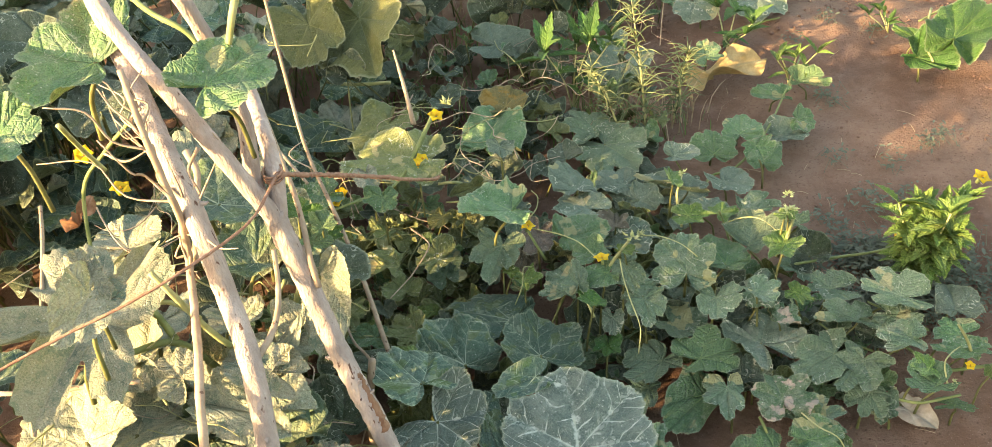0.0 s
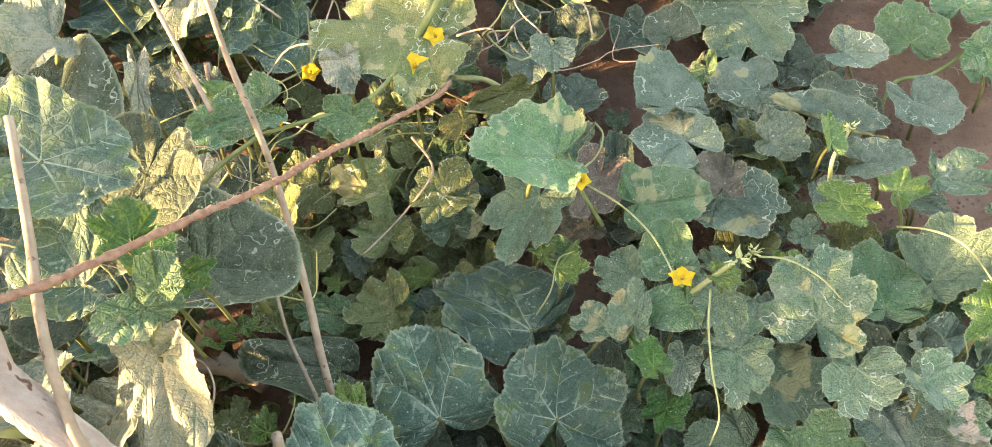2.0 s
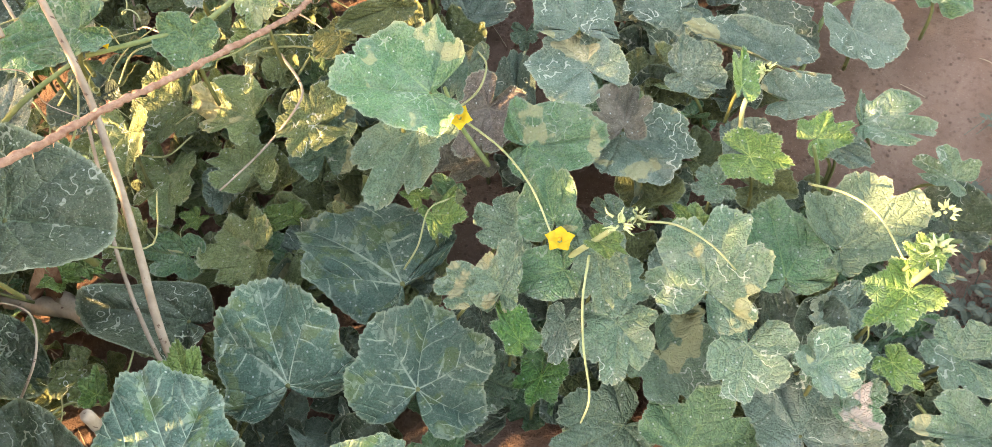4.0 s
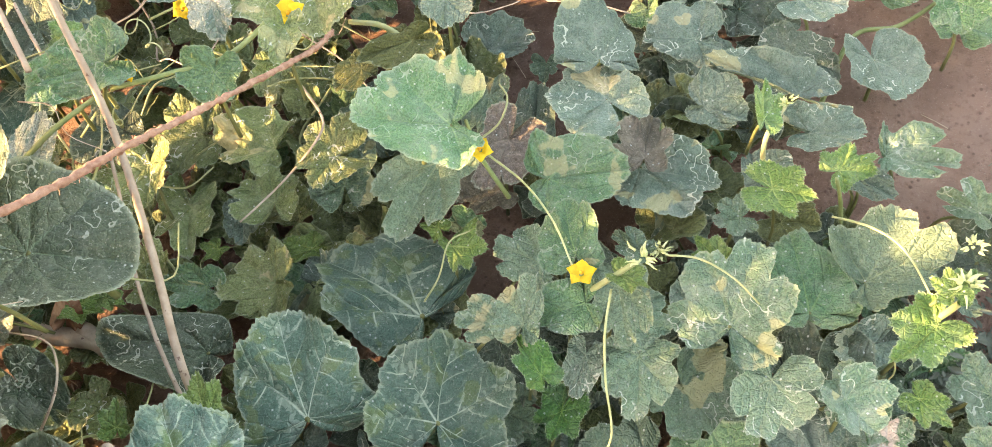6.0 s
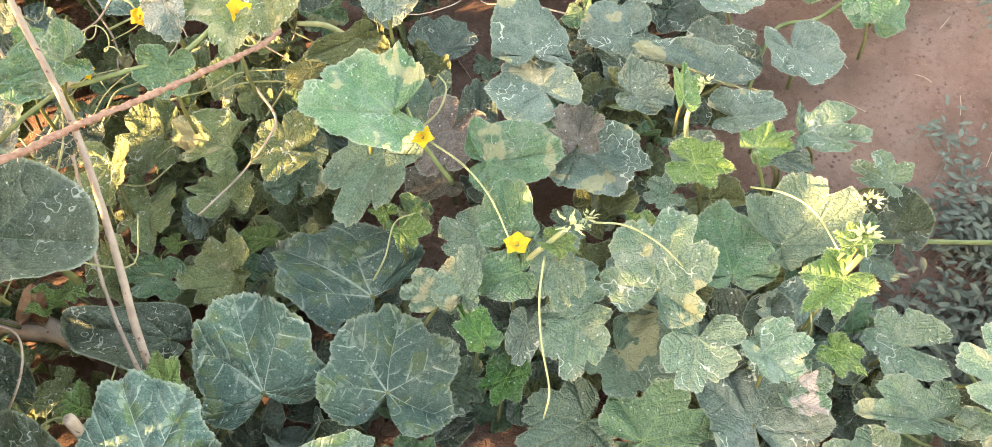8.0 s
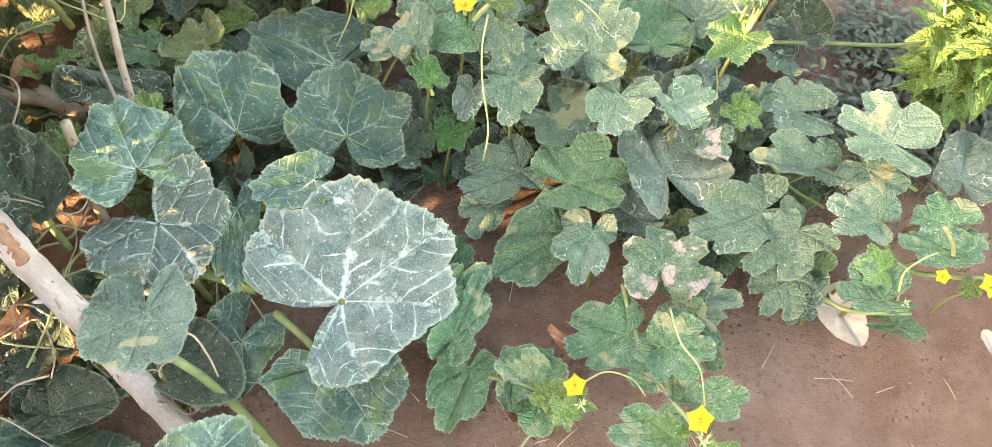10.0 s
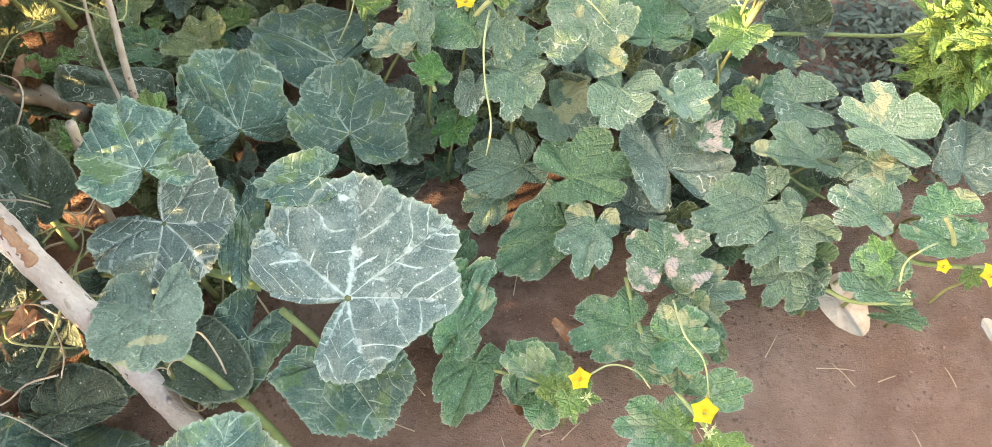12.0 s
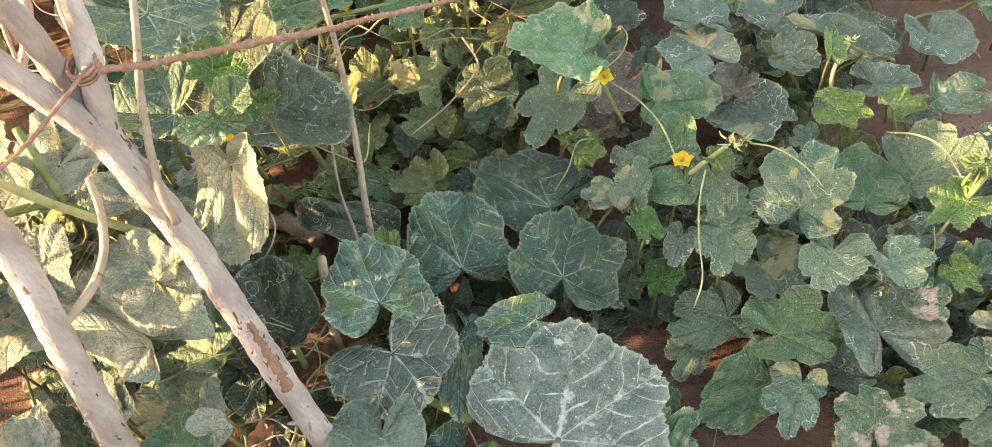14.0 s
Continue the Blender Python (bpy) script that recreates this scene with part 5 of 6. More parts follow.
branch_b = thing("dry_branch", -0.275, 0.70, 0, "straight pale dry branch leaning in the soil", "branch")
left_line = [(-0.275, 0.700, -0.03), (-0.272, 0.736, 0.15), (-0.268, 0.771, 0.288), (-0.265, 0.792, 0.374), (-0.264, 0.809, 0.437), (-0.269, 0.829, 0.486), (-0.279, 0.850, 0.540), (-0.286, 0.861, 0.615), (-0.297, 0.876, 0.672), (-0.315, 0.907, 0.714), (-0.338, 0.952, 0.757), (-0.362, 0.996, 0.795), (-0.380, 1.024, 0.830), (-0.403, 1.064, 0.860), (-0.44, 1.11, 0.90)]
v, f = tube(left_line, 0.0150, 0.0105, 12, 6, 0.12, 12)
part("trunk", v, f, M_BARK, branch_b)
v, f = tube([(-0.262, 0.815, 0.455), (-0.246, 0.850, 0.462), (-0.236, 0.878, 0.480), (-0.232, 0.900, 0.512), (-0.231, 0.912, 0.545)], 0.0048, 0.0030, 8, 5, 0.12, 14)
part("limb", v, f, M_TWIG, branch_b)
branch_c = thing("dry_branch", -0.32, 0.60, 0, "thin dry side branch standing in the soil", "branch")
v, f = tube([(-0.322, 0.600, -0.02), (-0.320, 0.690, 0.300), (-0.319, 0.757, 0.425), (-0.319, 0.803, 0.471), (-0.324, 0.854, 0.508), (-0.325, 0.885, 0.545), (-0.318, 0.886, 0.585), (-0.300, 0.852, 0.650), (-0.297, 0.838, 0.700), (-0.305, 0.850, 0.760), (-0.318, 0.880, 0.810)], 0.0062, 0.0034, 8, 5, 0.25, 15)
part("trunk", v, f, M_TWIG, branch_c)
v, f = tube([(-0.318, 0.897, 0.551), (-0.315, 0.918, 0.598), (-0.330, 0.924, 0.637), (-0.363, 0.986, 0.676), (-0.383, 1.022, 0.718)], 0.0040, 0.0022, 7, 5, 0.15, 16)
part("limb", v, f, M_TWIG, branch_c)
v, f = tube([(-0.354, 1.068, 0.601), (-0.340, 1.044, 0.581), (-0.341, 0.997, 0.552)], 0.0050, 0.0045, 7, 5, 0.15, 18)
part("limb", v, f, M_TWIG, branch_c)

for pts, r0 in (([(-0.319, 0.897, 0.757), (-0.345, 0.923, 0.727), (-0.335, 0.943, 0.676), (-0.343, 0.958, 0.599)], 0.0018), ([(-0.336, 0.951, 0.716), (-0.321, 0.927, 0.666), (-0.330, 0.927, 0.618), (-0.337, 0.921, 0.561)], 0.0022), ([(-0.333, 0.923, 0.777), (-0.332, 0.922, 0.747), (-0.339, 0.948, 0.696), (-0.343, 0.958, 0.599)], 0.0020), ([(-0.430, 1.013, 0.641), (-0.399, 0.993, 0.639), (-0.363, 0.986, 0.657)], 0.0018), ([(-0.328, 1.044, 0.618), (-0.341, 1.022, 0.599), (-0.327, 0.998, 0.579)], 0.0030)):
    v, f = tube(pts, r0, r0 * 0.6, 6, 5, 0.3, 19)
    part("twig", v, f, M_TWIG, branch_c)


def spurs(owner, line, n, r, seed):
    """Thin, crooked dead twigs that stand off a branch and run along it."""
    rng = random.Random(seed)
    pts = smooth_path(line, 8)
    for i in range(n):
        k = rng.randrange(1, len(pts) - 4)
        a, ln = np.array(pts[k]), rng.uniform(0.035, 0.090)
        d = np.array(pts[k + 3]) - a
        d = d / np.linalg.norm(d) + np.array([rng.gauss(-0.25, 0.35), rng.gauss(0, 0.35), rng.gauss(0, 0.3)])
        side = np.array([rng.gauss(0, 1), rng.gauss(0, 1), rng.gauss(0, 1)]) * ln * 0.12
        v, f = tube([a, a + d * ln * 0.35 + side, a + d * ln * 0.65 - side * 0.6, a + d * ln + side], r, r * 0.45, 5, 4, 0.4, seed + i)
        part("twig", v, f, M_TWIG, owner)


spurs(branch_c, [(-0.325, 0.885, 0.545), (-0.318, 0.886, 0.585), (-0.300, 0.852, 0.650), (-0.297, 0.838, 0.700), (-0.305, 0.850, 0.760), (-0.318, 0.880, 0.810)], 12, 0.0017, 61)
spurs(branch_c, [(-0.318, 0.897, 0.551), (-0.315, 0.918, 0.598), (-0.330, 0.924, 0.637), (-0.363, 0.986, 0.676), (-0.383, 1.022, 0.718)], 14, 0.0016, 62)


def knots(owner, line, n, radius, seed):
    """Small buds and broken spurs that stand off a branch."""
    rng = random.Random(seed)
    pts = smooth_path(line, 8)
    for i in range(n):
        c = np.array(pts[rng.randrange(2, len(pts) - 2)])
        d = np.array([rng.gauss(0, 1), rng.gauss(0, 1), rng.gauss(0.2, 0.5)])
        d = d / np.linalg.norm(d)
        ln = rng.uniform(0.004, 0.012)
        v, f = tube([c + d * radius * 0.55, c + d * (radius + ln * 0.4), c + d * (radius + ln) + np.array((0, 0, 0.002))], radius * 0.30, radius * 0.12, 6, 3, 0.4, seed + i)
        part("knot", v, f, M_BARK, owner)


knots(branch, main_line, 12, 0.0135, 50)
knots(branch_b, left_line[2:9], 9, 0.0125, 70)


def stick(name, label, pts, r0, r1, seed):
    ob = thing(name, *pts[0][:2], 0, label, "stick")
    v, f = tube(pts, r0, r1, 8, 6, 0.12, seed)
    part("rod", v, f, M_TWIG, ob)
    return ob


POLE = "thin bare dry stick standing among the leaves"
stick("dry_stick", POLE, [(-0.140, 1.095, 0.070), (-0.160, 1.127, 0.140), (-0.190, 1.213, 0.207), (-0.210, 1.262, 0.240), (-0.226, 1.301, 0.272), (-0.246, 1.341, 0.312), (-0.272, 1.386, 0.372), (-0.286, 1.420, 0.430), (-0.292, 1.440, 0.500), (-0.299, 1.462, 0.577), (-0.305, 1.484, 0.653)], 0.0046, 0.0026, 21)
stick("dry_stick", POLE, [(-0.162, 1.092, 0.080), (-0.200, 1.150, 0.115), (-0.228, 1.190, 0.120), (-0.244, 1.228, 0.146), (-0.262, 1.280, 0.172), (-0.280, 1.330, 0.200)], 0.0025, 0.0018, 22)
stick("dry_stick", POLE, [(-0.270, 1.317, 0.370), (-0.334, 1.402, 0.405), (-0.375, 1.456, 0.421), (-0.423, 1.520, 0.456), (-0.444, 1.544, 0.493)], 0.0028, 0.0020, 23)
stick("dry_stick", "cut stub of a pale dry stick", [(-0.200, 1.008, -0.02), (-0.194, 1.022, 0.09), (-0.186, 1.033, 0.15), (-0.172, 1.038, 0.222)], 0.0064, 0.0058, 25)
stick("dry_stick", "reddish dry stem between dusty leaves", [(-0.535, 0.792, 0.395), (-0.541, 0.896, 0.452), (-0.574, 1.041, 0.490), (-0.594, 1.113, 0.510)], 0.0032, 0.0026, 26)
stick("dry_stick", "dark dry stem lying among leaves", [(-0.640, 0.910, 0.356), (-0.574, 0.904, 0.355), (-0.511, 0.908, 0.355), (-0.451, 0.907, 0.354)], 0.0034, 0.0028, 27)
stick("dry_stick", "old brown woody stem under the leaves", [(-0.459, 1.191, 0.035), (-0.383, 1.183, 0.037), (-0.326, 1.183, 0.030), (-0.281, 1.168, 0.021), (-0.347, 1.193, 0.034), (-0.303, 1.173, 0.021)], 0.011, 0.012, 28)
stick("dry_stick", "thin red-brown dry stalk", [(-0.118, 1.740, 0.218), (-0.128, 1.767, 0.296), (-0.140, 1.787, 0.373)], 0.006, 0.002, 29)
stick("dry_stick", "fine pale dead twig", [(-0.363, 1.461, 0.228), (-0.362, 1.466, 0.248), (-0.364, 1.478, 0.267)], 0.0050, 0.0040, 31)
stick("dry_stick", "fine brown dead twig", [(-0.358, 1.412, 0.251), (-0.377, 1.436, 0.269), (-0.396, 1.460, 0.277)], 0.0020, 0.0018, 32)

# twine from the fork to the leaves
twine = thing("twine", -0.216, 0.96, 0.62, "frayed red-brown twine tied to a branch", "twine")
tie = (-0.216, 0.960, 0.620)
strand = [tie, (-0.190, 1.002, 0.588), (-0.161, 1.084, 0.529), (-0.135, 1.155, 0.476), (-0.120, 1.224, 0.426), (-0.106, 1.282, 0.382), (-0.087, 1.352, 0.332), (-0.067, 1.427, 0.280), (-0.062, 1.470, 0.255)]
v, f = tube(strand, 0.0029, 0.0027, 7, 22, 0.9, 41)
part("strand", v, f, M_ROPE, twine)
v, f = tube([tie, (-0.234, 0.869, 0.620), (-0.279, 0.784, 0.632), (-0.335, 0.742, 0.625), (-0.393, 0.716, 0.615), (-0.457, 0.680, 0.605)], 0.0018, 0.0016, 6, 8, 0.4, 42)
part("strand", v, f, M_ROPE, twine)
v, f = [], []
for i in range(3):
    ring = [(tie[0] - 0.006 + 0.0118 * math.cos(a), tie[1] + 0.006 + 0.0118 * math.sin(a), tie[2] - 0.006 + 0.004 * i + 0.003 * math.sin(a)) for a in np.linspace(0, 6.283, 13)]
    a, b = tube(ring, 0.0015, 0.0015, 6, 2, 0.4, 43 + i)
    o = len(v)
    v += a
    f += [tuple(k + o for k in q) for q in b]
part("knot", v, f, M_ROPE, twine)
rng = random.Random(8)
v, f = [], []
line = smooth_path(strand, 14)
for i in range(230):
    c = line[rng.randrange(len(line))]
    d = np.array([rng.gauss(0, 1), rng.gauss(0, 1), rng.gauss(0, 1)])
    d = d / np.linalg.norm(d) * rng.uniform(0.003, 0.008)
    a, b = tube([c, c + d], 0.00035, 0.0002, 3, 1)
    o = len(v)
    v += a
    f += [tuple(k + o for k in q) for q in b]
tagged(part("fuzz", v, f, M_ROPE, twine), kind="stuff")


# ---- herbs and weeds ----
def lance(length, width, seed, teeth=0.17, n=13):
    """A pointed, toothed leaf along +y."""
    rng = random.Random(seed)
    verts, vein = [], []
    bend, roll_ = rng.uniform(0.1, 0.5), rng.uniform(-0.4, 0.4)
    for i in range(n):
        u = i / (n - 1)
        w = width * 0.5 * (math.sin(math.pi * min(1.0, u ** 0.8)) ** 0.9) * (1 + (teeth if i % 2 else -teeth)) + 0.0004
        for s in (-1, -0.5, 0, 0.5, 1):
            verts.append((s * w, u * length - abs(s) * w * 0.3, length * (0.25 * u - bend * u * u) + abs(s) * w * 0.5 + s * w * roll_))
            vein.append((abs(s) * 0.4, u, u))
    faces = [(i * 5 + j, i * 5 + j + 1, i * 5 + j + 6, i * 5 + j + 5) for i in range(n - 1) for j in range(4)]
    return verts, faces, vein


def herb(name, label, x, y, z, top, leaves, length, width, material, seed, spread=1.0, group=""):
    """An upright weed: several stems set with pointed leaves."""
    rng = random.Random(seed)
    plant = thing(name, x, y, z, label, "weed", group)
    for s in range(4):
        a = rng.uniform(0, 6.28)
        lean = rng.uniform(0.03, 0.10) * spread
        tip = (x + math.cos(a) * lean, y + math.sin(a) * lean, z + top * rng.uniform(0.75, 1.0))
        midp = ((x * 2 + tip[0]) / 3, (y * 2 + tip[1]) / 3, z + (tip[2] - z) * 0.5)
        pts = smooth_path([(x, y, z), midp, tip], 8)
        v, f = tube([(x, y, z), midp, tip], 0.0030, 0.0016, 6, 6)
        part("stem", v, f, M_PALE_STEM, plant)
        for i in range(leaves):
            u = rng.uniform(0.35, 1.0) if i > 3 else 1.0
            c = pts[min(len(pts) - 1, int(u * (len(pts) - 1)))]
            head = math.degrees(rng.uniform(0, 6.28))
            pitch = rng.uniform(-20, 25) if u < 0.95 else rng.uniform(5, 60)
            k = rng.uniform(0.6, 1.1)
            v, f, ve = lance(length * k, width * k, seed * 50 + s * 20 + i)
            part("leaf", v, f, material, plant, "", pose(*c, pitch, 0, head), vein=ve)
    return plant


herb("leafy_weed", "bushy bright green weed with pointed toothed leaves", 0.800, 1.275, 0.0, 0.21, 38, 0.058, 0.023, M_HERB, 3, 0.8)
herb("leafy_weed", "bushy bright green weed with pointed toothed leaves", 0.850, 1.300, 0.0, 0.18, 30, 0.056, 0.023, M_HERB, 4, 0.9)
herb("broad_weed", "dark green broad-leaved weed on shaded soil", 0.268, 2.096, 0.000, 0.22, 8, 0.10, 0.030, LEAF["V"], 5, 1.2)
herb("broad_weed", "small green weed at the edge of a mound", 0.727, 2.315, 0.000, 0.12, 5, 0.07, 0.028, LEAF["V"], 6, 1.0)
herb("broad_weed", "small green weed on bare soil", 1.194, 2.340, 0.000, 0.07, 5, 0.05, 0.014, LEAF["V"], 7, 0.6)
herb("broad_weed", "small green weed on bare soil", 0.840, 2.109, 0.000, 0.12, 6, 0.06, 0.016, M_HERB, 9, 0.6)


def feathery(x, y, z, dx, dy, h, seed):
    """A weed with a thin stem and many needle-like leaves."""
    rng = random.Random(seed)
    plant = thing("feathery_weed", x, y, z, "tall weed with fine needle-like grey-green leaves", "weed")
    line = [(x, y, z), (x + dx * 0.4, y + dy * 0.4, z + h * 0.5), (x + dx, y + dy, z + h)]
    v, f = tube(line, 0.0036, 0.0016, 6, 8)
    part("stem", v, f, M_PALE_STEM, plant)
    pts = smooth_path(line, 10)
    v, f = [], []
    for i in range(110):
        u = rng.uniform(0.15, 1.0)
        c = pts[int(u * (len(pts) - 1))]
        a, ln = rng.uniform(0, 6.28), rng.uniform(0.03, 0.085) * (1.2 - 0.5 * u)
        d = np.array((math.cos(a), math.sin(a), rng.gauss(0.25, 0.45)))
        a_, b_ = tube([c, c + d * ln * 0.5 + np.array((0, 0, ln * 0.08)), c + d * ln + np.array((0, 0, -ln * rng.uniform(0.0, 0.35)))], 0.0021, 0.0005, 4, 3)
        o = len(v)
        v += a_
        f += [tuple(k + o for k in q) for q in b_]
    tagged(part("needle_foliage", v, f, M_NEEDLE, plant), kind="stuff")


feathery(0.428, 1.930, 0.000, -0.03, 0.06, 0.34, 1)
feathery(0.368, 1.911, 0.000, -0.08, 0.02, 0.22, 2)
feathery(0.505, 1.991, 0.000, 0.04, 0.02, 0.20, 3)


def tufts(name, label, spots, per, height, material, seed, width=0.0022, flat=0.3):
    """Grass and fine weeds that nobody could count."""
    rng = random.Random(seed)
    verts, faces = [], []
    for (x, y, sx, sy) in spots:
        for i in range(per):
            px, py = rng.gauss(x, sx), rng.gauss(y, sy)
            a, h = rng.uniform(0, 6.28), height * rng.uniform(0.4, 1.0)
            d = np.array((math.cos(a), math.sin(a))) * h * rng.uniform(0.2, 1.0) * flat * 2
            w = width * rng.uniform(0.6, 1.2)
            base = np.array((px, py, ground_height(px, py)))
            o = len(verts)
            nx, ny = -math.sin(a) * w, math.cos(a) * w
            for u in (0.0, 0.4, 0.75):
                c = base + np.array((d[0] * u * u, d[1] * u * u, h * (u - 0.35 * u * u)))
                k = (1 - 0.6 * u)
                verts.append((c[0] - nx * k, c[1] - ny * k, c[2]))
                verts.append((c[0] + nx * k, c[1] + ny * k, c[2]))
            c = base + np.array((d[0], d[1], h * 0.65))
            verts.append(tuple(c))
            faces += [(o, o + 1, o + 3, o + 2), (o + 2, o + 3, o + 5, o + 4), (o + 4, o + 5, o + 6)]
    return tagged(part(name, verts, faces, material, None), label, "grass", kind="stuff")


def creeping(name, label, spots, per, size, material, seed, height=0.03):
    """Low creeping weed: many tiny oval leaflets on threads close to the soil."""
    rng = random.Random(seed)
    verts, faces = [], []
    for (x, y, sx, sy) in spots:
        for i in range(per):
            px, py = rng.gauss(x, sx), rng.gauss(y, sy)
            z = ground_height(px, py) + rng.uniform(0.002, height)
            a, k = rng.uniform(0, 6.28), size * rng.uniform(0.5, 1.2)
            u = np.array((math.cos(a), math.sin(a), rng.uniform(-0.3, 0.6)))
            s = np.array((-math.sin(a), math.cos(a), rng.uniform(-0.4, 0.4))) * 0.22
            o = len(verts)
            c = np.array((px, py, z))
            for du, ds in ((-0.5, 0), (-0.15, 0.9), (0.25, 0.8), (0.5, 0), (0.25, -0.8), (-0.15, -0.9)):
                verts.append(tuple(c + u * du * k + s * ds * k + np.array((0, 0, 0.15 * k * abs(ds)))))
            faces += [(o, o + 1, o + 2, o + 3), (o, o + 3, o + 4, o + 5)]
            if i % 3 == 0:
                o = len(verts)
                e = c + np.array((rng.uniform(-1, 1), rng.uniform(-1, 1), 0)) * 0.03
                e[2] = ground_height(e[0], e[1]) + 0.003
                verts += [tuple(c), tuple(c + np.array((0.0012, 0, 0))), tuple(e + np.array((0.0012, 0, 0))), tuple(e)]
                faces.append((o, o + 1, o + 2, o + 3))
    return tagged(part(name, verts, faces, material, None), label, "weed", kind="stuff")


creeping("creeping_weed", "mat of fine grey-green creeping weed on soil", [(0.78, 1.27, 0.07, 0.045), (0.88, 1.33, 0.08, 0.05), (0.68, 1.24, 0.045, 0.035), (0.784, 1.409, 0.05, 0.03)], 850, 0.016, M_WEED, 5, 0.04)
creeping("creeping_weed", "small tufts of fine weed on bare trodden soil", [(1.107, 1.811, 0.018, 0.018), (1.060, 1.791, 0.018, 0.018), (0.911, 1.999, 0.018, 0.018), (0.905, 2.049, 0.018, 0.018), (0.950, 1.729, 0.018, 0.018), (0.830, 1.763, 0.018, 0.018), (1.145, 2.334, 0.018, 0.018), (1.025, 2.380, 0.018, 0.018), (0.907, 2.303, 0.018, 0.018), (0.733, 1.551, 0.018, 0.018), (0.845, 1.553, 0.018, 0.018), (0.756, 1.506, 0.018, 0.018), (0.843, 1.601, 0.018, 0.018), (0.917, 1.594, 0.018, 0.018), (0.946, 1.548, 0.018, 0.018)], 34, 0.015, M_WEED, 6, 0.04)
tufts("grass", "thin tufts of grass among the vines", [(-0.014, 2.578, 0.16, 0.10), (-0.080, 2.168, 0.08, 0.06), (0.177, 2.024, 0.08, 0.06), (0.348, 1.977, 0.08, 0.05), (-0.476, 2.387, 0.1, 0.1)], 90, 0.13, M_GRASS, 7)
tufts("grass", "dry grass stalks behind the vines", [(-0.050, 2.676, 0.3, 0.15), (0.434, 2.008, 0.08, 0.05)], 90, 0.20, M_STRAW, 8)


def tangle(label, spots, material, seed):
    """Thin old runners that cross each other between the leaves."""
    rng = random.Random(seed)
    verts, faces = [], []
    for (x, y, z, s, n) in spots:
        for i in range(n):
            p = np.array((rng.gauss(x, s), rng.gauss(y, s), max(0.02, z * rng.uniform(0.3, 1.2))))
            a = rng.uniform(0, 6.28)
            pts = [p]
            for k in range(rng.randrange(3, 6)):
                a += rng.gauss(0, 0.7)
                p = p + np.array((math.cos(a), math.sin(a), rng.gauss(0, 0.4))) * rng.uniform(0.025, 0.06)
                p[2] = max(0.01, p[2])
                pts.append(p)
            rad = rng.uniform(0.0006, 0.0020)
            v, f = tube(pts, rad, rad * 0.6, 5, 4)
            o = len(verts)
            verts += v
            faces += [tuple(k + o for k in q) for q in f]
    return tagged(part("runner_tangle", verts, faces, material, None), label, "vine", kind="stuff")


tangle("tangle of thin yellow-green runners under leaves", [(-0.50, 1.05, 0.32, 0.10, 26), (-0.42, 1.45, 0.24, 0.12, 22), (-0.15, 1.75, 0.18, 0.12, 24), (0.02, 1.95, 0.16, 0.12, 16), (-0.20, 1.35, 0.06, 0.08, 8), (-0.28, 0.95, 0.14, 0.06, 14), (-0.40, 0.80, 0.28, 0.06, 12)], M_PALE_STEM, 51)
tangle("tangle of thin dead brown runners", [(-0.50, 1.20, 0.40, 0.10, 22), (-0.15, 1.65, 0.20, 0.12, 20), (0.10, 2.05, 0.18, 0.14, 24), (-0.25, 0.92, 0.10, 0.07, 14)], M_TWIG, 52)


# ---- fallen leaves, straws, crumbs ----
def fallen(name, label, x, y, z, rx, ry, rz, length, width, material, seed):
    v, f, ve = blade("G", length, width, seed, 3.0 if material == M_BROWN else 0.8)
    ob = part(name, v, f, material, None, m=pose(x, y, z, rx, ry, rz))
    return tagged(ob, label, "dead leaf")


fallen("fallen_leaf", "pale dry fallen leaf lying on soil", 0.673, 1.003, 0.022, 8, 6, -150, 0.052, 0.050, M_DRY, 71)
fallen("fallen_leaf", "yellow-brown withered leaf on bare soil", 0.645, 2.145, 0.043, 18, 4, -98, 0.14, 0.12, M_YELLOW, 72)
fallen("fallen_leaf", "brown shrivelled dead leaf under vines", -0.361, 1.201, 0.051, 40, 30, 20, 0.03, 0.035, M_BROWN, 73)
fallen("fallen_leaf", "brown shrivelled dead leaf under vines", -0.237, 0.891, 0.071, 60, -40, 80, 0.026, 0.030, M_BROWN, 74)
fallen("fallen_leaf", "brown shrivelled dead leaf under vines", -0.223, 0.856, 0.101, 50, 30, 0, 0.025, 0.028, M_BROWN, 75)
fallen("fallen_leaf", "rust-coloured dead leaf on soil", -0.658, 1.339, 0.347, 30, 30, 0, 0.03, 0.03, M_BROWN, 76)
fallen("fallen_leaf", "rust-coloured dead leaf on soil", -0.671, 1.323, 0.327, -30, 30, 90, 0.025, 0.03, M_BROWN, 77)
fallen("fallen_leaf", "small dry leaf on bare soil", 0.851, 0.978, 0.012, 10, 0, 30, 0.02, 0.02, M_DRY, 78)
fallen("fallen_leaf", "thin dry leaf in the furrow", 0.369, 0.928, 0.020, 10, 0, 60, 0.03, 0.02, M_BROWN, 79)
fallen("fallen_leaf", "orange-brown scrap of leaf on soil", 0.321, 0.842, 0.008, 5, 0, 60, 0.03, 0.03, M_BROWN, 80)


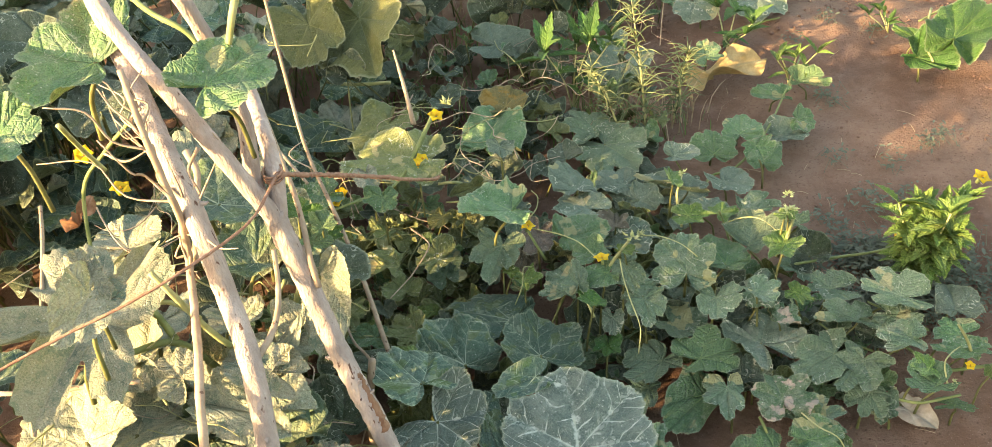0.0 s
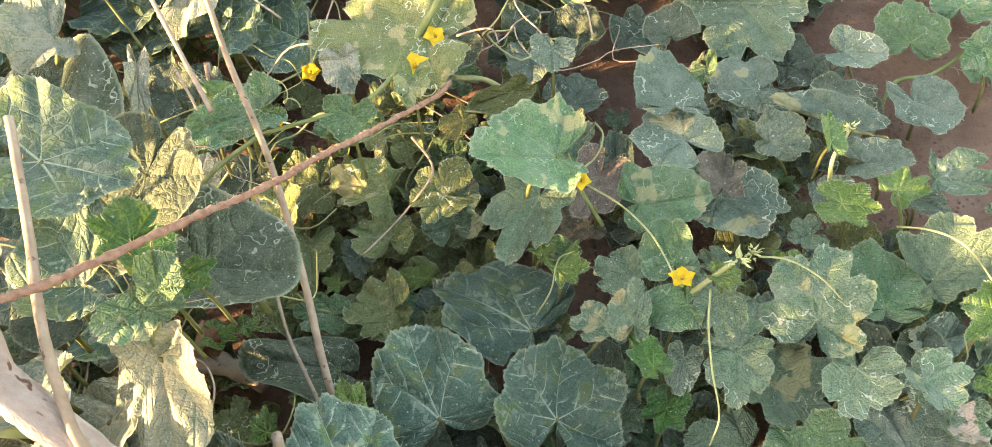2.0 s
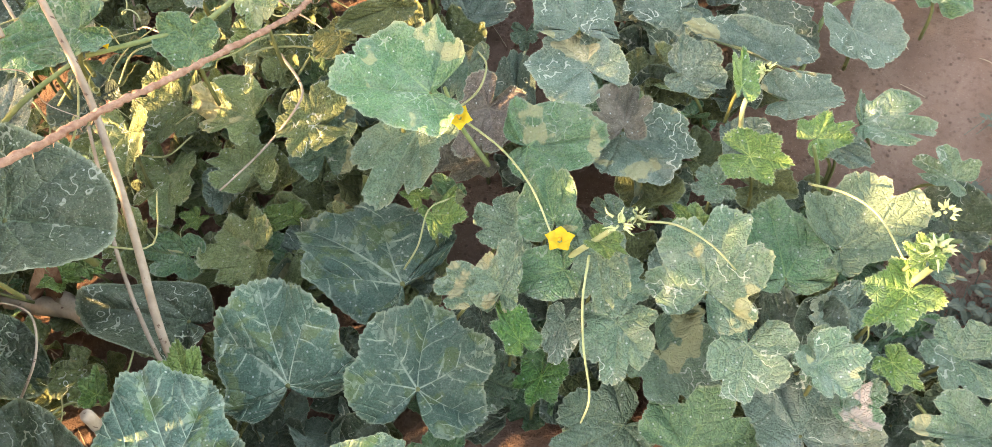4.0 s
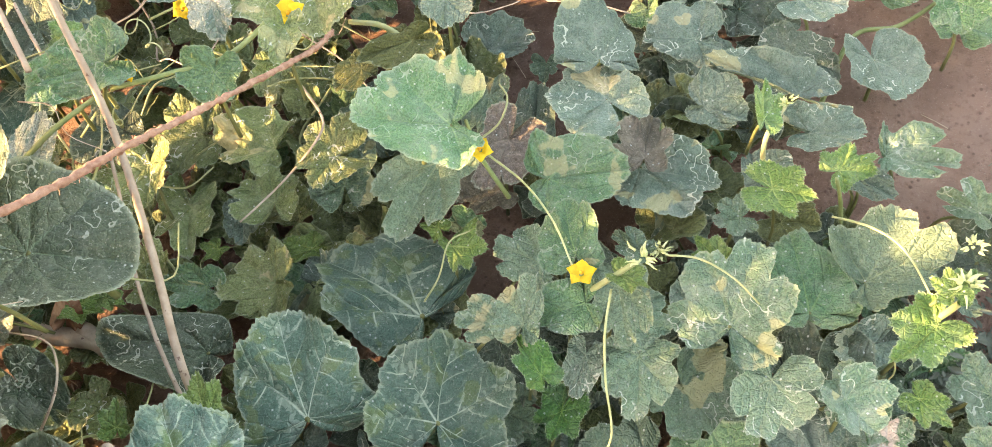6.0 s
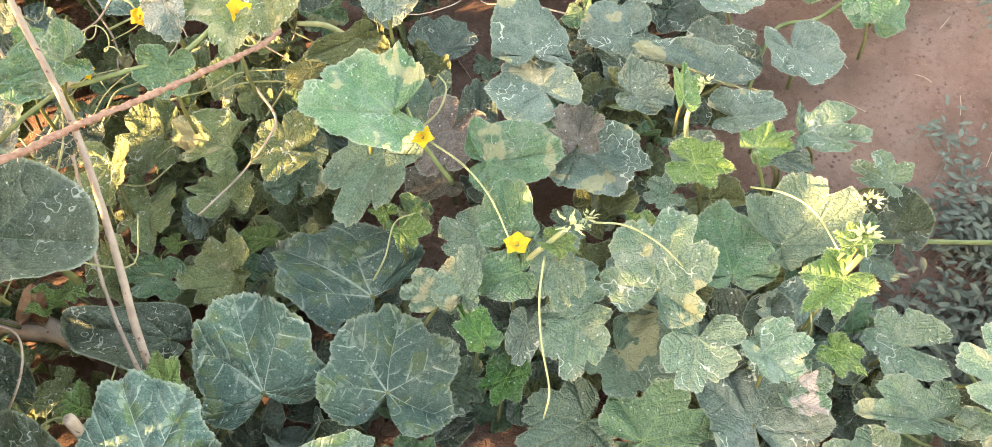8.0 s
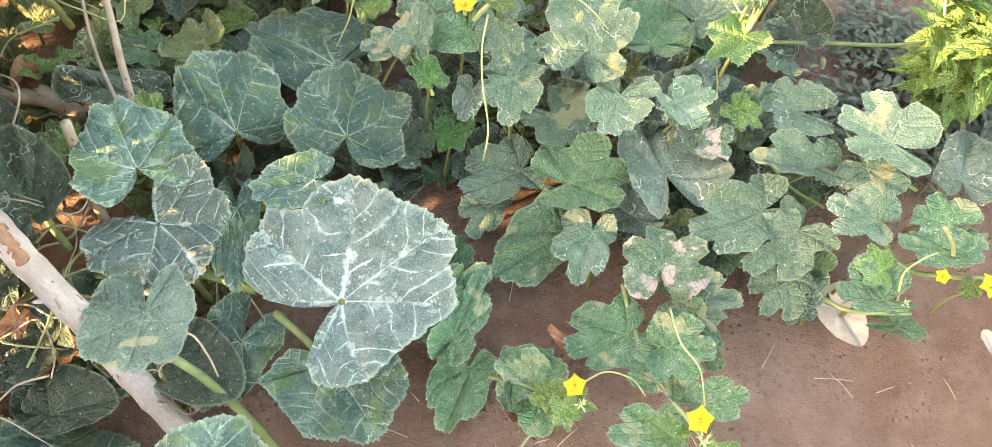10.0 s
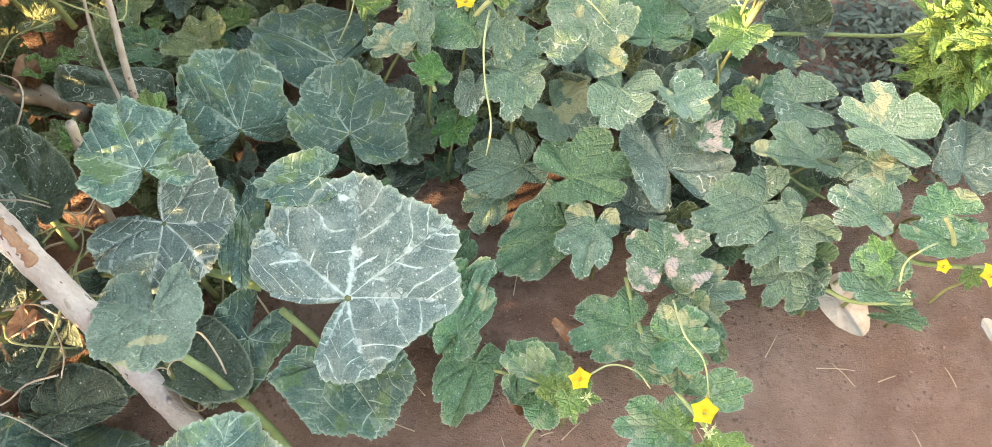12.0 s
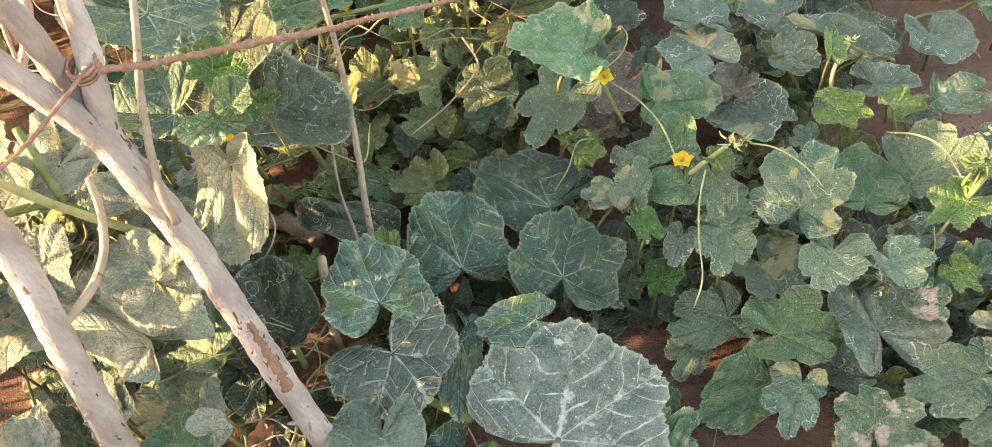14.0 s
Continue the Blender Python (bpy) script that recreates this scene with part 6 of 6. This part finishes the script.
def straws(label, spots, seed):
    rng = random.Random(seed)
    verts, faces = [], []
    for (x, y, s, n) in spots:
        for i in range(n):
            px, py = rng.gauss(x, s), rng.gauss(y, s)
            a, ln = rng.uniform(0, 3.14), rng.uniform(0.015, 0.05)
            p = []
            for u in (-0.5, 0.0, 0.5):
                qx, qy = px + math.cos(a) * ln * u, py + math.sin(a) * ln * u
                p.append((qx, qy, ground_height(qx, qy) + 0.0015 + 0.002 * (u == 0)))
            v, f = tube(p, 0.0007, 0.0005, 4, 2)
            o = len(verts)
            verts += v
            faces += [tuple(k + o for k in q) for q in f]
    return tagged(part("straw_litter", verts, faces, M_STRAW, None), label, "litter", kind="stuff")


straws("bits of straw and dead stalks scattered on soil", [(0.7, 0.95, 0.10, 14), (0.65, 1.7, 0.15, 14), (0.9, 1.6, 0.15, 12), (0.05, 0.9, 0.10, 14), (0.3, 0.8, 0.1, 10), (0.1, 1.75, 0.2, 30), (0.95, 2.1, 0.2, 12), (-0.3, 1.3, 0.2, 30)], 3)


def crumbs():
    rng = random.Random(12)
    verts, faces = [], []
    cube = [(-1, -1, -1), (1, -1, -1), (1, 1, -1), (-1, 1, -1), (-1, -1, 1), (1, -1, 1), (1, 1, 1), (-1, 1, 1)]
    quads = [(0, 3, 2, 1), (4, 5, 6, 7), (0, 1, 5, 4), (1, 2, 6, 5), (2, 3, 7, 6), (3, 0, 4, 7)]
    for i in range(5200):
        x, y = rng.uniform(-0.5, 1.5), rng.uniform(0.55, 2.6)
        if noise.noise((x * 5, y * 5, 9.0)) < -0.05 and i % 4:
            continue
        r = 0.0012 + 0.0028 * rng.random() ** 4 + (0.006 * rng.random() if (y > 2.25 and x > 0.5 and rng.random() < 0.5) else 0)
        o = len(verts)
        z = ground_height(x, y) + r * 0.3
        verts += [(x + q[0] * r * rng.uniform(0.4, 0.9), y + q[1] * r * rng.uniform(0.4, 0.9), z + q[2] * r * rng.uniform(0.3, 0.7)) for q in cube]
        faces += [tuple(k + o for k in q) for q in quads]
    return tagged(part("soil_crumbs", verts, faces, M_CLOD, None, smooth=True), "loose crumbs and clods of red-brown earth", "soil", kind="stuff")


crumbs()


# ---- undergrowth: lower leaves in the shade of the upper ones, which dark colours deepen ----
def undergrowth():
    rng = random.Random(21)
    stock = {}
    for kind, size in (("M", 0.068), ("R", 0.07), ("B", 0.065), ("O", 0.066), ("U", 0.065), ("G", 0.085), ("P", 0.15), ("Y", 0.045), ("W", 0.12)):
        for s in range(4):
            v, f, ve = blade(kind, size * 0.62, size, 400 + s, 1.2)
            ob = part("leaf", v, f, LEAF[kind], None, vein=ve)
            stock.setdefault(kind, []).append(ob.data)
            bpy.data.objects.remove(ob)
    # many dark G leaves, so that colour adds to the shade in the gaps
    plots = (
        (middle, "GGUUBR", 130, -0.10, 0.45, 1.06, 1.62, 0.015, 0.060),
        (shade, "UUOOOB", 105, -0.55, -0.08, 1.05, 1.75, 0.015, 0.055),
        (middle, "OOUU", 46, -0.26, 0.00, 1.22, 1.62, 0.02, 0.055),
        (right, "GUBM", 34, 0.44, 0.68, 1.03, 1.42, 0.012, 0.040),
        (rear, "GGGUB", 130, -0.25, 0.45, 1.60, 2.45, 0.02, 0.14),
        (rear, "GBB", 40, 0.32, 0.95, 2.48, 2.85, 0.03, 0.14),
    )
    tall_plots = (
        (pumpkin, "WWP", 22, -0.56, -0.31, 0.82, 1.02, 0.20, 0.33),
        (pumpkin, "WPG", 14, -0.60, -0.40, 1.00, 1.30, 0.10, 0.165),
        (pumpkin, "PGW", 30, -0.95, -0.42, 0.75, 1.70, 0.08, 0.26),
        (pumpkin, "PGGU", 60, -0.85, -0.25, 1.55, 2.60, 0.06, 0.32),
        (pumpkin, "WPGW", 24, -0.85, -0.45, 1.70, 2.25, 0.12, 0.32),
        (pumpkin, "GPU", 26, -0.42, -0.05, 0.60, 1.10, 0.02, 0.06),
    )
    for plant, kinds, n, x0, x1, y0, y1, z0, z1 in plots + tall_plots:
        base = plant.matrix_basis.translation
        for i in range(n):
            x, y, z = rng.uniform(x0, x1), rng.uniform(y0, y1), rng.uniform(z0, z1)
            z = min([z] + [q[2] - 0.035 for q in PLACED if math.hypot(x - q[0], y - q[1]) < q[3] + 0.02])
            if z < 0.010:
                continue
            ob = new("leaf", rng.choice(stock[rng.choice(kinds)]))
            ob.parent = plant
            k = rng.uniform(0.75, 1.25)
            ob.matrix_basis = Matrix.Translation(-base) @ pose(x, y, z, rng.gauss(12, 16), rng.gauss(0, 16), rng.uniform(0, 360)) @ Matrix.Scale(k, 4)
            a = rng.uniform(0, 6.28)
            low = max(0.0, z - 0.11)
            v, f = tube([(x + math.cos(a) * z * 0.4, y + math.sin(a) * z * 0.4, low), (x + math.cos(a) * z * 0.2, y + math.sin(a) * z * 0.2, low + (z - low) * 0.6), (x, y, z)], 0.0022, 0.0015, 5, 3)
            part("petiole", v, f, M_STALK, plant)



def foliage(name, label, plots, seed):
    """Dense leaves behind the bed and unseen sun-blocking ones beside it, joined, since nobody could count them."""
    rng = random.Random(seed)
    kinds = {}
    for kind, size in (("P", 0.16), ("G", 0.14), ("W", 0.13)):
        kinds[kind] = [blade(kind, size * 0.62, size, 700 + s, 1.2) for s in range(3)]
    verts, faces, vein, mats = [], [], [], []
    order = "PGW"
    for n, x0, x1, y0, y1, z0, z1, k in plots:
        for i in range(n):
            kind = rng.choice("PGGW")
            v, f, ve = rng.choice(kinds[kind])
            m = pose(rng.uniform(x0, x1), rng.uniform(y0, y1), rng.uniform(z0, z1), rng.gauss(10, 36), rng.gauss(0, 36), rng.uniform(0, 360)) @ Matrix.Scale(k * rng.uniform(0.75, 1.3), 4)
            o = len(verts)
            a = np.array(v) @ np.array(m.to_3x3()).T + np.array(m.translation)
            verts += a.tolist()
            vein += ve
            faces += [tuple(e + o for e in q) for q in f]
            mats += [order.index(kind)] * len(f)
            c, d = m.translation, rng.uniform(0, 6.28)
            v, f = tube([(c[0] + math.cos(d) * c[2] * 0.4, c[1] + math.sin(d) * c[2] * 0.4, 0.0), (c[0] + math.cos(d) * c[2] * 0.2, c[1] + math.sin(d) * c[2] * 0.2, c[2] * 0.6), c], 0.0030, 0.0020, 5, 3)
            o = len(verts)
            verts += [tuple(q) for q in v]
            vein += [(1.0, 1.0, 0.0)] * len(v)
            faces += [tuple(e + o for e in q) for q in f]
            mats += [3] * len(f)
    ob = part(name, verts, faces, LEAF["P"], None, vein=vein)
    for q in (LEAF["G"], LEAF["W"], M_STALK):
        ob.data.materials.append(q)
    ob.data.polygons.foreach_set("material_index", mats)
    return tagged(ob, label, "foliage", kind="stuff")


undergrowth()
# the plots left of the bed are mostly unseen, added to block the low sun
foliage("pumpkin_foliage", "thicket of large dusty pumpkin leaves, mostly unseen and added to block the sun", (
    (60, -1.50, -1.05, -0.60, 0.40, 0.05, 0.22, 0.9),
    (90, -1.00, -0.52, -0.60, 0.38, 0.12, 0.56, 1.0),
    (130, -0.95, -0.50, -0.15, 0.40, 0.15, 0.58, 1.0),
    (60, -1.0, -0.1, -1.0, 0.10, 0.12, 0.58, 1.0),
    (16, -0.98, -0.85, 0.28, 0.58, 0.480, 0.570, 0.45),
    (22, -1.08, -0.92, 0.78, 1.14, 0.400, 0.490, 0.55),
    (18, -1.08, -0.92, 0.92, 1.07, 0.480, 0.560, 0.55),
    (16, -1.00, -0.85, 0.12, 0.48, 0.500, 0.590, 0.50),
    (20, -0.98, -0.85, 0.32, 0.50, 0.420, 0.545, 0.55),
    (80, -1.90, -0.90, 0.25, 2.10, 0.05, 0.24, 0.8),
    (110, -1.30, -0.85, 1.30, 2.20, 0.10, 0.50, 1.0),
    (80, -1.20, -0.85, 1.50, 2.30, 0.30, 0.54, 1.0),
    # leaves that fill the back of the bed
    (110, -1.70, -0.25, 2.00, 3.30, 0.05, 0.34, 1.0),
    (60, -0.30, 0.45, 2.45, 3.20, 0.05, 0.24, 1.0),
), 31)
